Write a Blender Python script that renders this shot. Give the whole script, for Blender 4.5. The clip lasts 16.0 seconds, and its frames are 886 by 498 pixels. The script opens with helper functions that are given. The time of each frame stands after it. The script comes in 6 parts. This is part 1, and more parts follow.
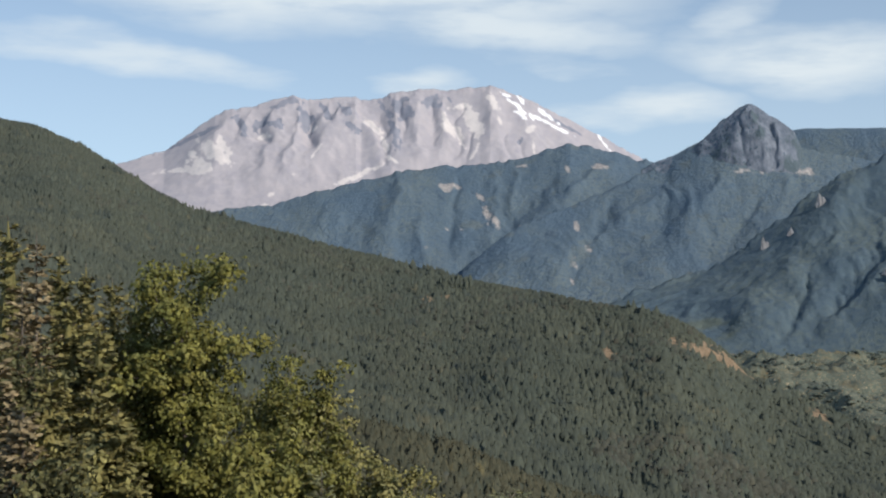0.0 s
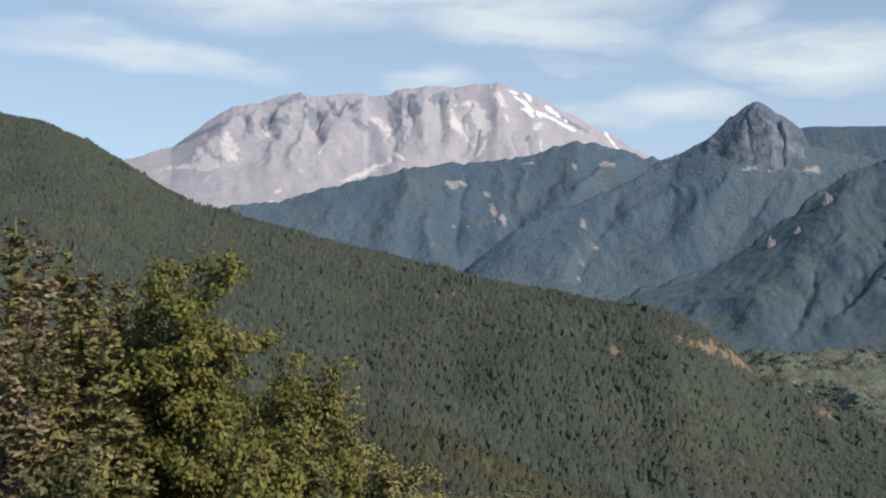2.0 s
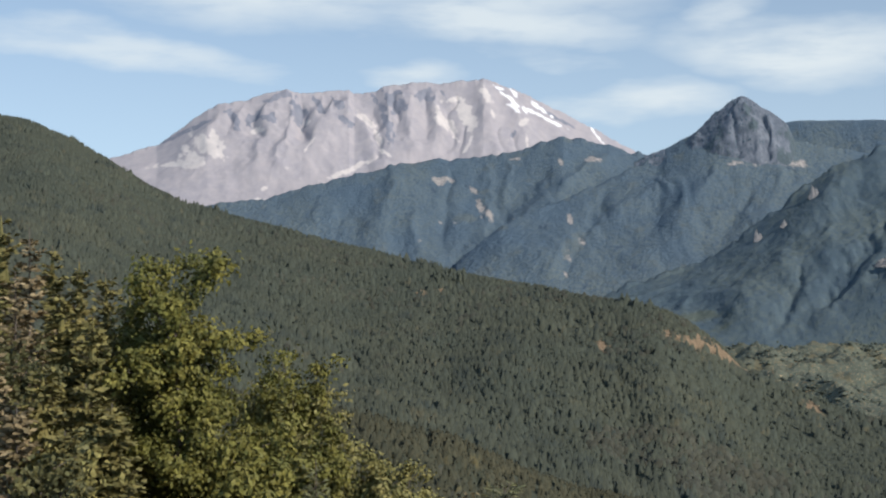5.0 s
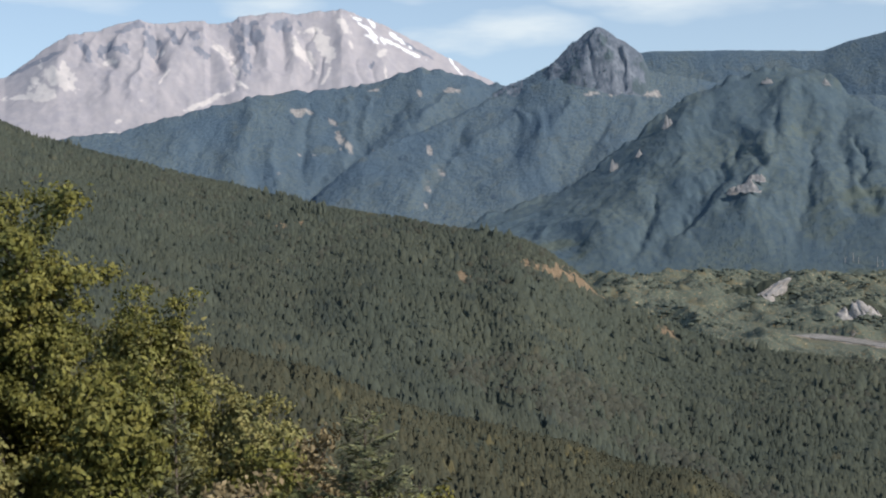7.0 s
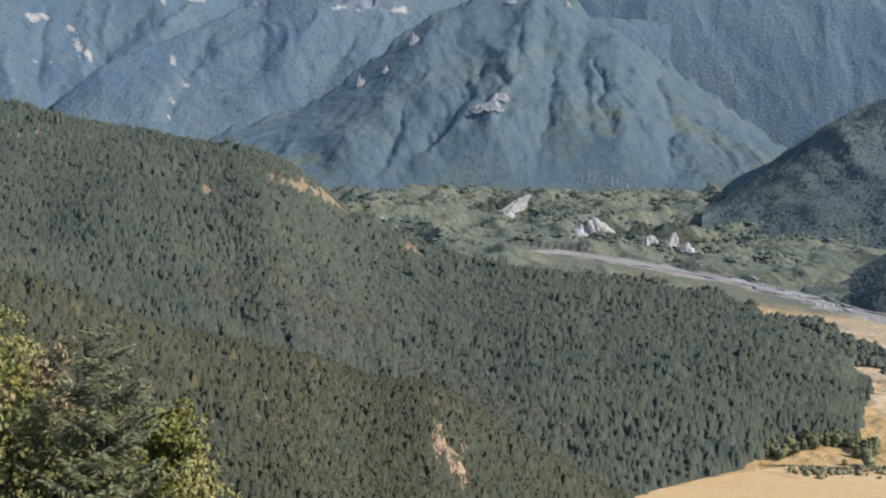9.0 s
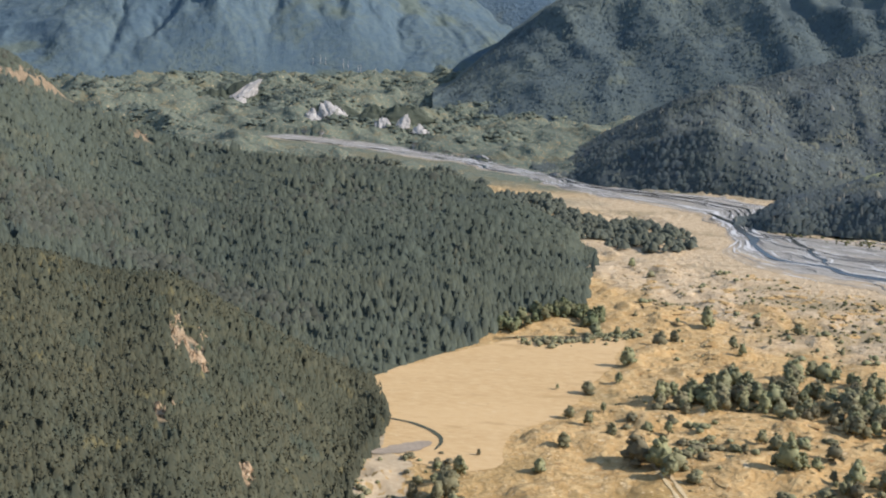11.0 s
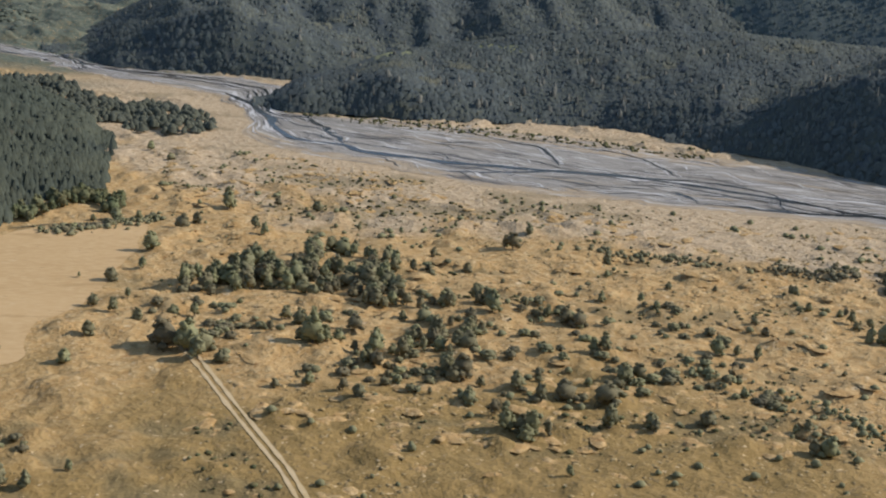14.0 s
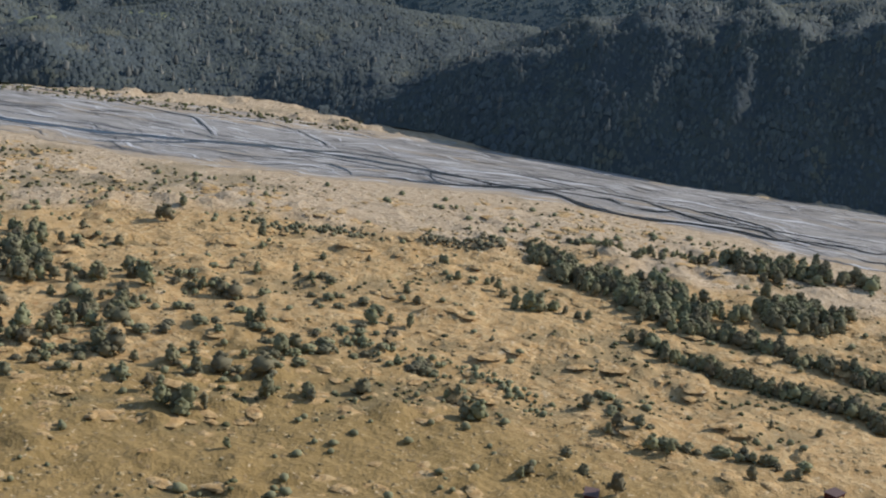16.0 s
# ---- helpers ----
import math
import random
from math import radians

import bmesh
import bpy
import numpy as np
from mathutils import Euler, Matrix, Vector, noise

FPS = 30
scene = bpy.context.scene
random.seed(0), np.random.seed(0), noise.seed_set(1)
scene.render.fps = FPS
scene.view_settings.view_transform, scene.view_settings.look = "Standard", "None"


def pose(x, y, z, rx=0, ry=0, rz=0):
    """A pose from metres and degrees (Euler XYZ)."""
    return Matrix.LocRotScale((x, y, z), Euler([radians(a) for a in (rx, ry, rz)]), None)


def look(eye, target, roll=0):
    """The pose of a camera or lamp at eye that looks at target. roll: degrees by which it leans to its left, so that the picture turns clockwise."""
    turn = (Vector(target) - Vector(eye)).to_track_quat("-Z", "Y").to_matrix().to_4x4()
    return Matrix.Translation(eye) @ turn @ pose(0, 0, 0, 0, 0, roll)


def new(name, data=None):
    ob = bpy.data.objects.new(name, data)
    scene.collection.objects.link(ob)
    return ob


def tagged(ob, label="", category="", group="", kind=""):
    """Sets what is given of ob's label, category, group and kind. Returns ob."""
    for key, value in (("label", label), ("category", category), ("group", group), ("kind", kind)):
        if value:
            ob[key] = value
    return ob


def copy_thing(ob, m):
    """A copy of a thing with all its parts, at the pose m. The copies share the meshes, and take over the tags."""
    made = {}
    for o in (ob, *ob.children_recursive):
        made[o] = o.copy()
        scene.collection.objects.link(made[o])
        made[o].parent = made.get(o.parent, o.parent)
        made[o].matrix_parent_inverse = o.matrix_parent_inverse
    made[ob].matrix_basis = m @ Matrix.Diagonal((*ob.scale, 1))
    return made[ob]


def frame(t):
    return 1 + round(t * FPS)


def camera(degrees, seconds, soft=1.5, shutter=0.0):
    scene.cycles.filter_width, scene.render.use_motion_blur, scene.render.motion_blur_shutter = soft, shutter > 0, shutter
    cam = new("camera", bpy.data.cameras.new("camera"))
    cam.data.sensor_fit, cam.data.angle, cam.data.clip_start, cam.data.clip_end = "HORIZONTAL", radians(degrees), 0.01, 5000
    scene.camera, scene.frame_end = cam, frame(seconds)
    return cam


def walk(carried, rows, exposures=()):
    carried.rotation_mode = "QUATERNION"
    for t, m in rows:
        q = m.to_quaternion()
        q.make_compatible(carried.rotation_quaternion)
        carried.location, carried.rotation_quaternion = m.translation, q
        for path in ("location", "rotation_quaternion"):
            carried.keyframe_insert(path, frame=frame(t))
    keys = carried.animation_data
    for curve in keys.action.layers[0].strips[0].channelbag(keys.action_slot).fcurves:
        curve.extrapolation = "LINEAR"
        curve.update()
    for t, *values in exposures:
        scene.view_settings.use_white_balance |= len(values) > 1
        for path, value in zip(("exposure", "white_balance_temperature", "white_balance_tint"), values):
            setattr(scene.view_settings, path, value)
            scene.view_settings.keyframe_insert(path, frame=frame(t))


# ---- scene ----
cam = camera(34.6, 16.0, soft=2.15)

# ---- the walk: a hand-held pan on one spot, seconds, turn, tilt, lean ----
EYE_Z = 280.0


def aim(t, turn, tilt, lean, x=0.0, z=0.0):
    a, e = radians(turn), radians(tilt)
    eye = Vector((x, 0, EYE_Z + z))
    return t, look(eye, eye + Vector((math.sin(a) * math.cos(e), math.cos(a) * math.cos(e), math.sin(e))) * 100, lean)


walk(cam, [
    aim(0, -0.000, -1.190, -0.008),
    aim(0.5, -0.016, -1.282, -0.305),
    aim(1, -0.190, -1.304, 0.130),
    aim(1.5, -0.163, -1.270, 0.225),
    aim(2, -0.269, -1.308, 0.156),
    aim(2.5, -0.457, -1.527, -0.141),
    aim(3, -0.302, -1.543, -0.474),
    aim(5.3, 0.536, -1.454, -0.054),
    aim(5.5, 1.033, -1.549, 0.225),
    aim(6, 2.551, -2.629, -0.015, 0.03, -0.02),
    aim(6.5, 4.324, -3.403, -0.259, 0.05, -0.04),
    aim(7, 5.862, -4.243, -0.651, 0.08, -0.05),
    aim(7.5, 8.470, -4.857, -0.127, 0.10, -0.07),
    aim(8, 10.910, -5.473, 0.031, 0.13, -0.09),
    aim(8.5, 13.387, -6.025, 0.793, 0.15, -0.11),
    aim(9, 16.138, -7.646, 0.951, 0.18, -0.12),
    aim(9.2, 17.230, -8.224, 0.830, 0.19, -0.13),
    aim(11.5, 30.181, -13.365, 1.418, 0.19, -0.13),
    aim(12, 33.286, -14.668, 1.907, 0.19, -0.13),
    aim(12.5, 35.369, -15.488, 1.625, 0.19, -0.13),
    aim(13, 39.503, -15.604, 2.393, 0.19, -0.13),
    aim(13.5, 43.560, -15.801, 3.219, 0.19, -0.13),
    aim(14, 46.862, -16.135, 3.693, 0.19, -0.13),
    aim(14.5, 50.212, -16.220, 4.474, 0.19, -0.13),
    aim(15, 53.980, -16.240, 5.307, 0.19, -0.13),
    aim(15.5, 57.955, -15.515, 6.308, 0.19, -0.13),
    aim(16, 61.300, -15.972, 7.285, 0.19, -0.13),
], [(t, e + 0.22, k, 14) for t, e, k in ((0, -0.06, 6150), (5.5, -0.06, 6150), (7, 0.02, 6100), (8, 0.24, 5960), (9, 0.54, 5880), (11.5, 0.54, 5980), (12.5, 0.43, 6050), (13.5, 0.26, 6060), (14.5, -0.04, 6100), (16, 0.12, 5770))])

# ---- world, sun, exposure ----
SUN_TURN, SUN_UP = 128.0, 34.0
scene.view_settings.exposure = 0.0
world = bpy.data.worlds.new("sky")
scene.world = world
world.use_nodes = True
wt = world.node_tree
wt.nodes.clear()


def wnode(kind, **given):
    n = wt.nodes.new(kind)
    for k, v in given.items():
        n.inputs[k].default_value = v
    return n


w_out = wt.nodes.new("ShaderNodeOutputWorld")
w_bg = wnode("ShaderNodeBackground", Strength=0.115)
w_sky = wt.nodes.new("ShaderNodeTexSky")
w_sky.sky_type = "NISHITA"
w_sky.sun_disc = False
w_sky.sun_elevation, w_sky.sun_rotation = radians(SUN_UP), radians(SUN_TURN)
w_sky.altitude, w_sky.air_density, w_sky.dust_density, w_sky.ozone_density = 900, 1.0, 0.25, 2.2
w_co = wt.nodes.new("ShaderNodeTexCoord")
w_lift = wt.nodes.new("ShaderNodeVectorMath")
w_lift.operation = "ADD"
w_lift.inputs[1].default_value = (0, 0, 0.12)
w_norm = wt.nodes.new("ShaderNodeVectorMath")
w_norm.operation = "NORMALIZE"
wt.links.new(w_co.outputs["Generated"], w_lift.inputs[0])
wt.links.new(w_lift.outputs[0], w_norm.inputs[0])
wt.links.new(w_norm.outputs[0], w_sky.inputs["Vector"])
# thin, streaked cirrus: wisps over a pale veil, placed by bearing and rise in degrees
w_sep = wt.nodes.new("ShaderNodeSeparateXYZ")
wt.links.new(w_co.outputs["Generated"], w_sep.inputs[0])


def wmath(op, a, b=None, c=None):
    n = wt.nodes.new("ShaderNodeMath")
    n.operation = op
    for sock, v in zip(n.inputs, (a, b, c)):
        if isinstance(v, (int, float)):
            sock.default_value = v
        elif v is not None:
            wt.links.new(v, sock)
    return n.outputs[0]


def wrange(value, a, b, c, d):
    n = wt.nodes.new("ShaderNodeMapRange")
    n.interpolation_type = "SMOOTHSTEP"
    for sock, v in zip(("From Min", "From Max", "To Min", "To Max"), (a, b, c, d)):
        n.inputs[sock].default_value = v
    wt.links.new(value, n.inputs["Value"])
    return n.outputs[0]


def wnoise(vector, scale, detail, rough, stretch=(1, 1, 1), turn=0.0):
    mp = wt.nodes.new("ShaderNodeMapping")
    mp.inputs["Scale"].default_value = stretch
    mp.inputs["Rotation"].default_value = (0, 0, radians(turn))
    wt.links.new(vector, mp.inputs["Vector"])
    n = wnode("ShaderNodeTexNoise", Scale=scale, Detail=detail, Roughness=rough)
    wt.links.new(mp.outputs[0], n.inputs["Vector"])
    return n


w_bearing = wmath("MULTIPLY", wmath("ARCTAN2", w_sep.outputs["X"], w_sep.outputs["Y"]), 180 / math.pi)
w_rise = wmath("MULTIPLY", wmath("ARCSINE", w_sep.outputs["Z"]), 180 / math.pi)
w_deg = wt.nodes.new("ShaderNodeCombineXYZ")
wt.links.new(w_bearing, w_deg.inputs[0])
wt.links.new(w_rise, w_deg.inputs[1])
w_warp = wnoise(w_deg.outputs[0], 0.22, 4, 0.55, (0.6, 1.3, 1))
w_off = wt.nodes.new("ShaderNodeVectorMath")
w_off.operation = "MULTIPLY_ADD"
wt.links.new(w_warp.outputs["Color"], w_off.inputs[0])
w_off.inputs[1].default_value = (5.0, 2.4, 0)
wt.links.new(w_deg.outputs[0], w_off.inputs[2])
# bearing, rise, half length, half width, slope, strength
cloud = None
for b, e, ln, w, slope, full in ((-4.5, 9.6, 19.0, 3.4, -4.0, 1.0), (2.0, 7.7, 10.0, 1.5, -5.0, 0.9), (-12.4, 6.4, 9.5, 1.5, -9.0, 0.8), (-0.9, 5.5, 3.6, 1.0, 0.0, 0.9), (8.0, 4.3, 6.0, 1.4, 4.0, 0.9), (14.5, 6.3, 9.0, 2.2, -4.0, 0.95), (11.5, 7.9, 3.4, 1.6, 40.0, 0.7), (24.0, 6.3, 8.0, 1.8, 2.0, 0.9), (-27.0, 7.0, 7.0, 1.5, 4.0, 0.7), (4.0, 6.3, 5.0, 0.8, -8.0, 0.55)):
    mp = wt.nodes.new("ShaderNodeMapping")
    mp.vector_type = "TEXTURE"
    mp.inputs["Location"].default_value = (b + 2.5, e + 1.2, 0)
    mp.inputs["Rotation"].default_value = (0, 0, radians(slope))
    mp.inputs["Scale"].default_value = (ln, w, 1)
    wt.links.new(w_off.outputs[0], mp.inputs["Vector"])
    far = wt.nodes.new("ShaderNodeVectorMath")
    far.operation = "LENGTH"
    wt.links.new(mp.outputs[0], far.inputs[0])
    lump = wrange(far.outputs["Value"], 0.15, 1.15, full, 0.0)
    cloud = lump if cloud is None else wmath("MAXIMUM", cloud, lump)
w_wisp = wnoise(w_deg.outputs[0], 0.55, 7, 0.58, (0.35, 1.6, 1), 9)
cloud = wmath("MULTIPLY", cloud, wrange(w_wisp.outputs["Fac"], 0.30, 0.60, 0.62, 1.0))
w_all = wnoise(w_co.outputs["Generated"], 1.9, 7, 0.54, (2.2, 1.2, 9.0))
w_rest = wmath("MULTIPLY", wrange(w_all.outputs["Fac"], 0.42, 0.7, 0.0, 0.5), wrange(w_rise, 10.0, 16.0, 0.0, 1.0))
w_rest = wmath("MULTIPLY", w_rest, wrange(w_rise, 20.0, 40.0, 1.0, 0.5))
w_veil = wmath("MAXIMUM", wmath("MAXIMUM", cloud, w_rest), wrange(w_rise, 1.0, 16.0, 0.36, 0.10))
w_mix = wt.nodes.new("ShaderNodeMix")
w_mix.data_type = "RGBA"
w_mix.inputs["B"].default_value = (6.05, 6.3, 6.75, 1)
wt.links.new(w_veil, w_mix.inputs["Factor"])
wt.links.new(w_sky.outputs[0], w_mix.inputs["A"])
w_tint = wt.nodes.new("ShaderNodeMix")
w_tint.data_type, w_tint.blend_type = "RGBA", "MULTIPLY"
w_tint.inputs["Factor"].default_value = 1.0
w_tint.inputs["B"].default_value = (0.995, 1.04, 0.945, 1)
wt.links.new(w_mix.outputs["Result"], w_tint.inputs["A"])
wt.links.new(w_tint.outputs["Result"], w_bg.inputs["Color"])
wt.links.new(w_bg.outputs[0], w_out.inputs["Surface"])

sun = new("sun", bpy.data.lights.new("sun", "SUN"))
sun.data.energy, sun.data.angle, sun.data.color = 3.6, radians(0.55), (1.0, 0.885, 0.725)
_a, _e = radians(SUN_TURN), radians(SUN_UP)
sun.matrix_world = look((math.sin(_a) * math.cos(_e) * 900, math.cos(_a) * math.cos(_e) * 900, 900 * math.sin(_e)), (0, 0, 0))

# ---- noise ----


def lattice(ix, iy, seed):
    h = (ix.astype(np.int64) * 374761393 + iy.astype(np.int64) * 668265263 + seed * 974634777) & 0x7FFFFFFF
    h = ((h ^ (h >> 13)) * 1274126177) & 0x7FFFFFFF
    h = h ^ (h >> 16)
    return (h & 0xFFFF) / 65535.0


def value_noise(x, y, seed):
    ix, iy = np.floor(x), np.floor(y)
    fx, fy = x - ix, y - iy
    fx, fy = fx * fx * fx * (fx * (fx * 6 - 15) + 10), fy * fy * fy * (fy * (fy * 6 - 15) + 10)
    a, b = lattice(ix, iy, seed), lattice(ix + 1, iy, seed)
    c, d = lattice(ix, iy + 1, seed), lattice(ix + 1, iy + 1, seed)
    return (a + (b - a) * fx) * (1 - fy) + (c + (d - c) * fx) * fy


def fbm(x, y, octaves=5, seed=0, gain=0.5):
    """Fractal noise, about -1 to 1."""
    x, y = np.asarray(x, float), np.asarray(y, float)
    total, amp, norm = np.zeros(np.broadcast(x, y).shape), 1.0, 0.0
    for k in range(octaves):
        total += amp * (value_noise(x * 2 ** k + 17.3 * k, y * 2 ** k - 9.1 * k, seed + k) * 2 - 1)
        norm += amp
        amp *= gain
    return total / norm * 1.6


def ridged(x, y, octaves=4, seed=0):
    """Sharp ridges and round gullies, 0 to 1."""
    total, amp, norm = 0, 1.0, 0.0
    for k in range(octaves):
        total = total + amp * (1 - np.abs(value_noise(x * 2 ** k + 5.7 * k, y * 2 ** k, seed + k) * 2 - 1))
        norm += amp
        amp *= 0.5
    return total / norm


def smooth(a, b, v):
    t = np.clip((np.asarray(v, float) - a) / (b - a), 0, 1)
    return t * t * (3 - 2 * t)


def along(points, v):
    xs, ys = zip(*points)
    return np.interp(v, xs, ys)


# ---- meshes ----


def mesh_of(name, verts, faces, mat, smooth_shade=True, uv=None):
    """faces: an integer array, all triangles or all quads."""
    faces = np.asarray(faces, np.int32)
    me = bpy.data.meshes.new(name)
    n, k = faces.shape
    me.vertices.add(len(verts))
    me.vertices.foreach_set("co", np.asarray(verts, np.float32).ravel())
    me.loops.add(n * k)
    me.loops.foreach_set("vertex_index", faces.ravel())
    me.polygons.add(n)
    me.polygons.foreach_set("loop_start", np.arange(0, n * k, k, dtype=np.int32))
    me.polygons.foreach_set("use_smooth", np.full(n, smooth_shade))
    if uv is not None:
        layer = me.uv_layers.new(name="flow")
        layer.data.foreach_set("uv", np.asarray(uv, np.float32)[faces.ravel()].ravel())
    me.materials.append(mat)
    me.update(calc_edges=True)
    return me


def grid_faces(nu, nv):
    i = np.arange(nu - 1)[:, None] * nv + np.arange(nv - 1)[None]
    return np.stack([i, i + nv, i + nv + 1, i + 1], -1).reshape(-1, 4)


def part(name, me, parent, label=""):
    ob = new(name, me)
    ob.parent = parent
    return tagged(ob, label) if label else ob


# ---- materials ----


def surface(name, colours, coarse=0.02, fine=0.3, rough=0.9, bump=0.3, bump_scale=None, island=0.0, flow=False, stretch=(1, 1, 1), spec=0.2, blotch=None, covers=(), turn=0.0, vary=0.0):
    """A rough natural surface: two colours mixed at a coarse scale, a third at a fine one; island: brightness differences between pieces."""
    m = bpy.data.materials.new(name)
    m.use_nodes = True
    nt = m.node_tree
    nd, ln = nt.nodes, nt.links
    bsdf = nd["Principled BSDF"]
    bsdf.inputs["Roughness"].default_value = rough
    bsdf.inputs["Specular IOR Level"].default_value = spec
    geo = nd.new("ShaderNodeNewGeometry")
    if flow:
        src = nd.new("ShaderNodeUVMap")
        src.uv_map = "flow"
        vec = src.outputs[0]
    else:
        vec = geo.outputs["Position"]
    mp = nd.new("ShaderNodeMapping")
    mp.inputs["Scale"].default_value = stretch
    rot = nd.new("ShaderNodeVectorRotate")
    rot.rotation_type = "Z_AXIS"
    rot.inputs["Angle"].default_value = radians(turn)
    ln.new(vec, rot.inputs["Vector"])
    ln.new(rot.outputs[0], mp.inputs["Vector"])

    def noise_at(scale, detail, lo, hi):
        n = nd.new("ShaderNodeTexNoise")
        n.inputs["Scale"].default_value, n.inputs["Detail"].default_value, n.inputs["Roughness"].default_value = scale, detail, 0.6
        ln.new(mp.outputs[0], n.inputs["Vector"])
        r = nd.new("ShaderNodeMapRange")
        r.inputs["From Min"].default_value, r.inputs["From Max"].default_value = lo, hi
        ln.new(n.outputs["Fac"], r.inputs["Value"])
        return n, r.outputs[0]

    def blend(fac, a, b):
        mx = nd.new("ShaderNodeMix")
        mx.data_type = "RGBA"
        ln.new(fac, mx.inputs["Factor"])
        for sock, v in (("A", a), ("B", b)):
            if isinstance(v, tuple):
                mx.inputs[sock].default_value = (*v, 1)
            else:
                ln.new(v, mx.inputs[sock])
        return mx.outputs["Result"]

    _, f1 = noise_at(coarse, 4, 0.36, 0.64)
    n2, f2 = noise_at(fine, 6, 0.42, 0.68)
    col = blend(f1, colours[0], colours[1])
    col = blend(f2, col, colours[2])
    blots = [blotch] if blotch and not isinstance(blotch, list) else blotch or []
    for scale, edge, tone, *_ in [q for q in blots if len(q) == 4]:
        _, f3 = noise_at(scale, 5, edge, edge + 0.06)
        col = blend(f3, col, tone)
    for attr, one, two in covers:
        at = nd.new("ShaderNodeAttribute")
        at.attribute_name = attr
        col = blend(at.outputs["Fac"], col, blend(f2, one, two))
    for scale, edge, tone in [q for q in blots if len(q) == 3]:
        _, f3 = noise_at(scale, 5, edge, edge + 0.06)
        col = blend(f3, col, tone)
    if island:
        hsv = nd.new("ShaderNodeHueSaturation")
        mr = nd.new("ShaderNodeMapRange")
        mr.inputs["To Min"].default_value, mr.inputs["To Max"].default_value = 1 - island, 1 + island
        ln.new(geo.outputs["Random Per Island"], mr.inputs["Value"])
        ln.new(mr.outputs[0], hsv.inputs["Value"])
        ln.new(col, hsv.inputs["Color"])
        col = hsv.outputs[0]
    if vary:
        info = nd.new("ShaderNodeObjectInfo")
        own = nd.new("ShaderNodeHueSaturation")
        for sock, lo, hi in (("Value", 1 - vary, 1 + vary), ("Hue", 0.5 - 0.03, 0.5 + 0.02)):
            mr = nd.new("ShaderNodeMapRange")
            mr.inputs["To Min"].default_value, mr.inputs["To Max"].default_value = lo, hi
            ln.new(info.outputs["Random"], mr.inputs["Value"])
            ln.new(mr.outputs[0], own.inputs[sock])
        ln.new(col, own.inputs["Color"])
        col = own.outputs[0]
    ln.new(col, bsdf.inputs["Base Color"])
    if bump:
        bm = nd.new("ShaderNodeBump")
        bm.inputs["Strength"].default_value = bump
        bm.inputs["Distance"].default_value = bump_scale or 1.0
        ln.new(n2.outputs["Fac"], bm.inputs["Height"])
        ln.new(bm.outputs[0], bsdf.inputs["Normal"])
    return m


M_GRASS = surface("dry_grass", [(0.47, 0.305, 0.128), (0.385, 0.245, 0.098), (0.53, 0.385, 0.19)], 0.016, 0.16, bump=1.0, bump_scale=2.6, covers=[
    ("gravel", (0.43, 0.325, 0.20), (0.55, 0.44, 0.295)), ("meadow", (0.262, 0.178, 0.064), (0.355, 0.243, 0.094)), ("green", (0.105, 0.128, 0.100), (0.175, 0.186, 0.132)), ("wet", (0.20, 0.165, 0.085), (0.13, 0.12, 0.065))],
    blotch=[(0.05, 0.59, (0.28, 0.195, 0.085), 1), (0.22, 0.60, (0.27, 0.19, 0.09)), (0.36, 0.625, (0.19, 0.145, 0.07)), (0.14, 0.62, (0.60, 0.465, 0.275), 1), (0.09, 0.63, (0.36, 0.205, 0.08), 1), (0.26, 0.63, (0.62, 0.475, 0.275))])
M_FIELD = surface("mown_field", [(0.53, 0.365, 0.18), (0.475, 0.32, 0.15), (0.57, 0.41, 0.22)], 0.02, 0.35, bump=0.3, turn=35, stretch=(0.35, 1.2, 1), blotch=[(0.045, 0.60, (0.44, 0.30, 0.14)), (0.5, 0.63, (0.36, 0.25, 0.12)), (0.2, 0.65, (0.60, 0.47, 0.29))])
M_GRAVEL = surface("river_gravel", [(0.215, 0.203, 0.182), (0.29, 0.273, 0.24), (0.37, 0.352, 0.318)], 0.03, 0.2, bump=1.0, flow=True, stretch=(0.11, 1.0, 1), blotch=[(0.75, 0.6, (0.12, 0.12, 0.12)), (0.62, 0.62, (0.55, 0.54, 0.51)), (0.10, 0.56, (0.10, 0.10, 0.10)), (0.17, 0.575, (0.54, 0.53, 0.50)), (0.05, 0.58, (0.32, 0.275, 0.21)), (0.4, 0.60, (0.09, 0.09, 0.09)), (0.33, 0.62, (0.46, 0.46, 0.46))], covers=[("dry", (0.36, 0.285, 0.19), (0.44, 0.37, 0.27))])
M_SILT = surface("pale_silt", [(0.56, 0.555, 0.54), (0.50, 0.495, 0.48), (0.62, 0.61, 0.60)], 0.05, 0.3, bump=0.2)
M_TRACK = surface("bare_track", [(0.55, 0.43, 0.25), (0.50, 0.38, 0.2), (0.58, 0.47, 0.3)], 0.05, 0.5, bump=0.2)
M_WATER = surface("shallow_water", [(0.03, 0.035, 0.035), (0.05, 0.055, 0.055), (0.07, 0.075, 0.08)], 0.05, 0.4, rough=0.12, bump=0.12, bump_scale=0.2, spec=0.5)
M_FLOOR = surface("forest_floor", [(0.062, 0.072, 0.052), (0.074, 0.082, 0.055), (0.052, 0.063, 0.049)], 0.02, 0.25, bump=0.8, covers=[("cut", (0.19, 0.14, 0.085), (0.33, 0.245, 0.155))])
# Blue-grey floor: distance haze and navy hillside shade are put into the base colour.
M_SHADE = surface("hazed_wood_floor", [(0.063, 0.077, 0.078), (0.082, 0.094, 0.076), (0.053, 0.067, 0.076)], 0.02, 0.2, bump=0.6, covers=[("grass", (0.19, 0.205, 0.11), (0.23, 0.235, 0.12))])
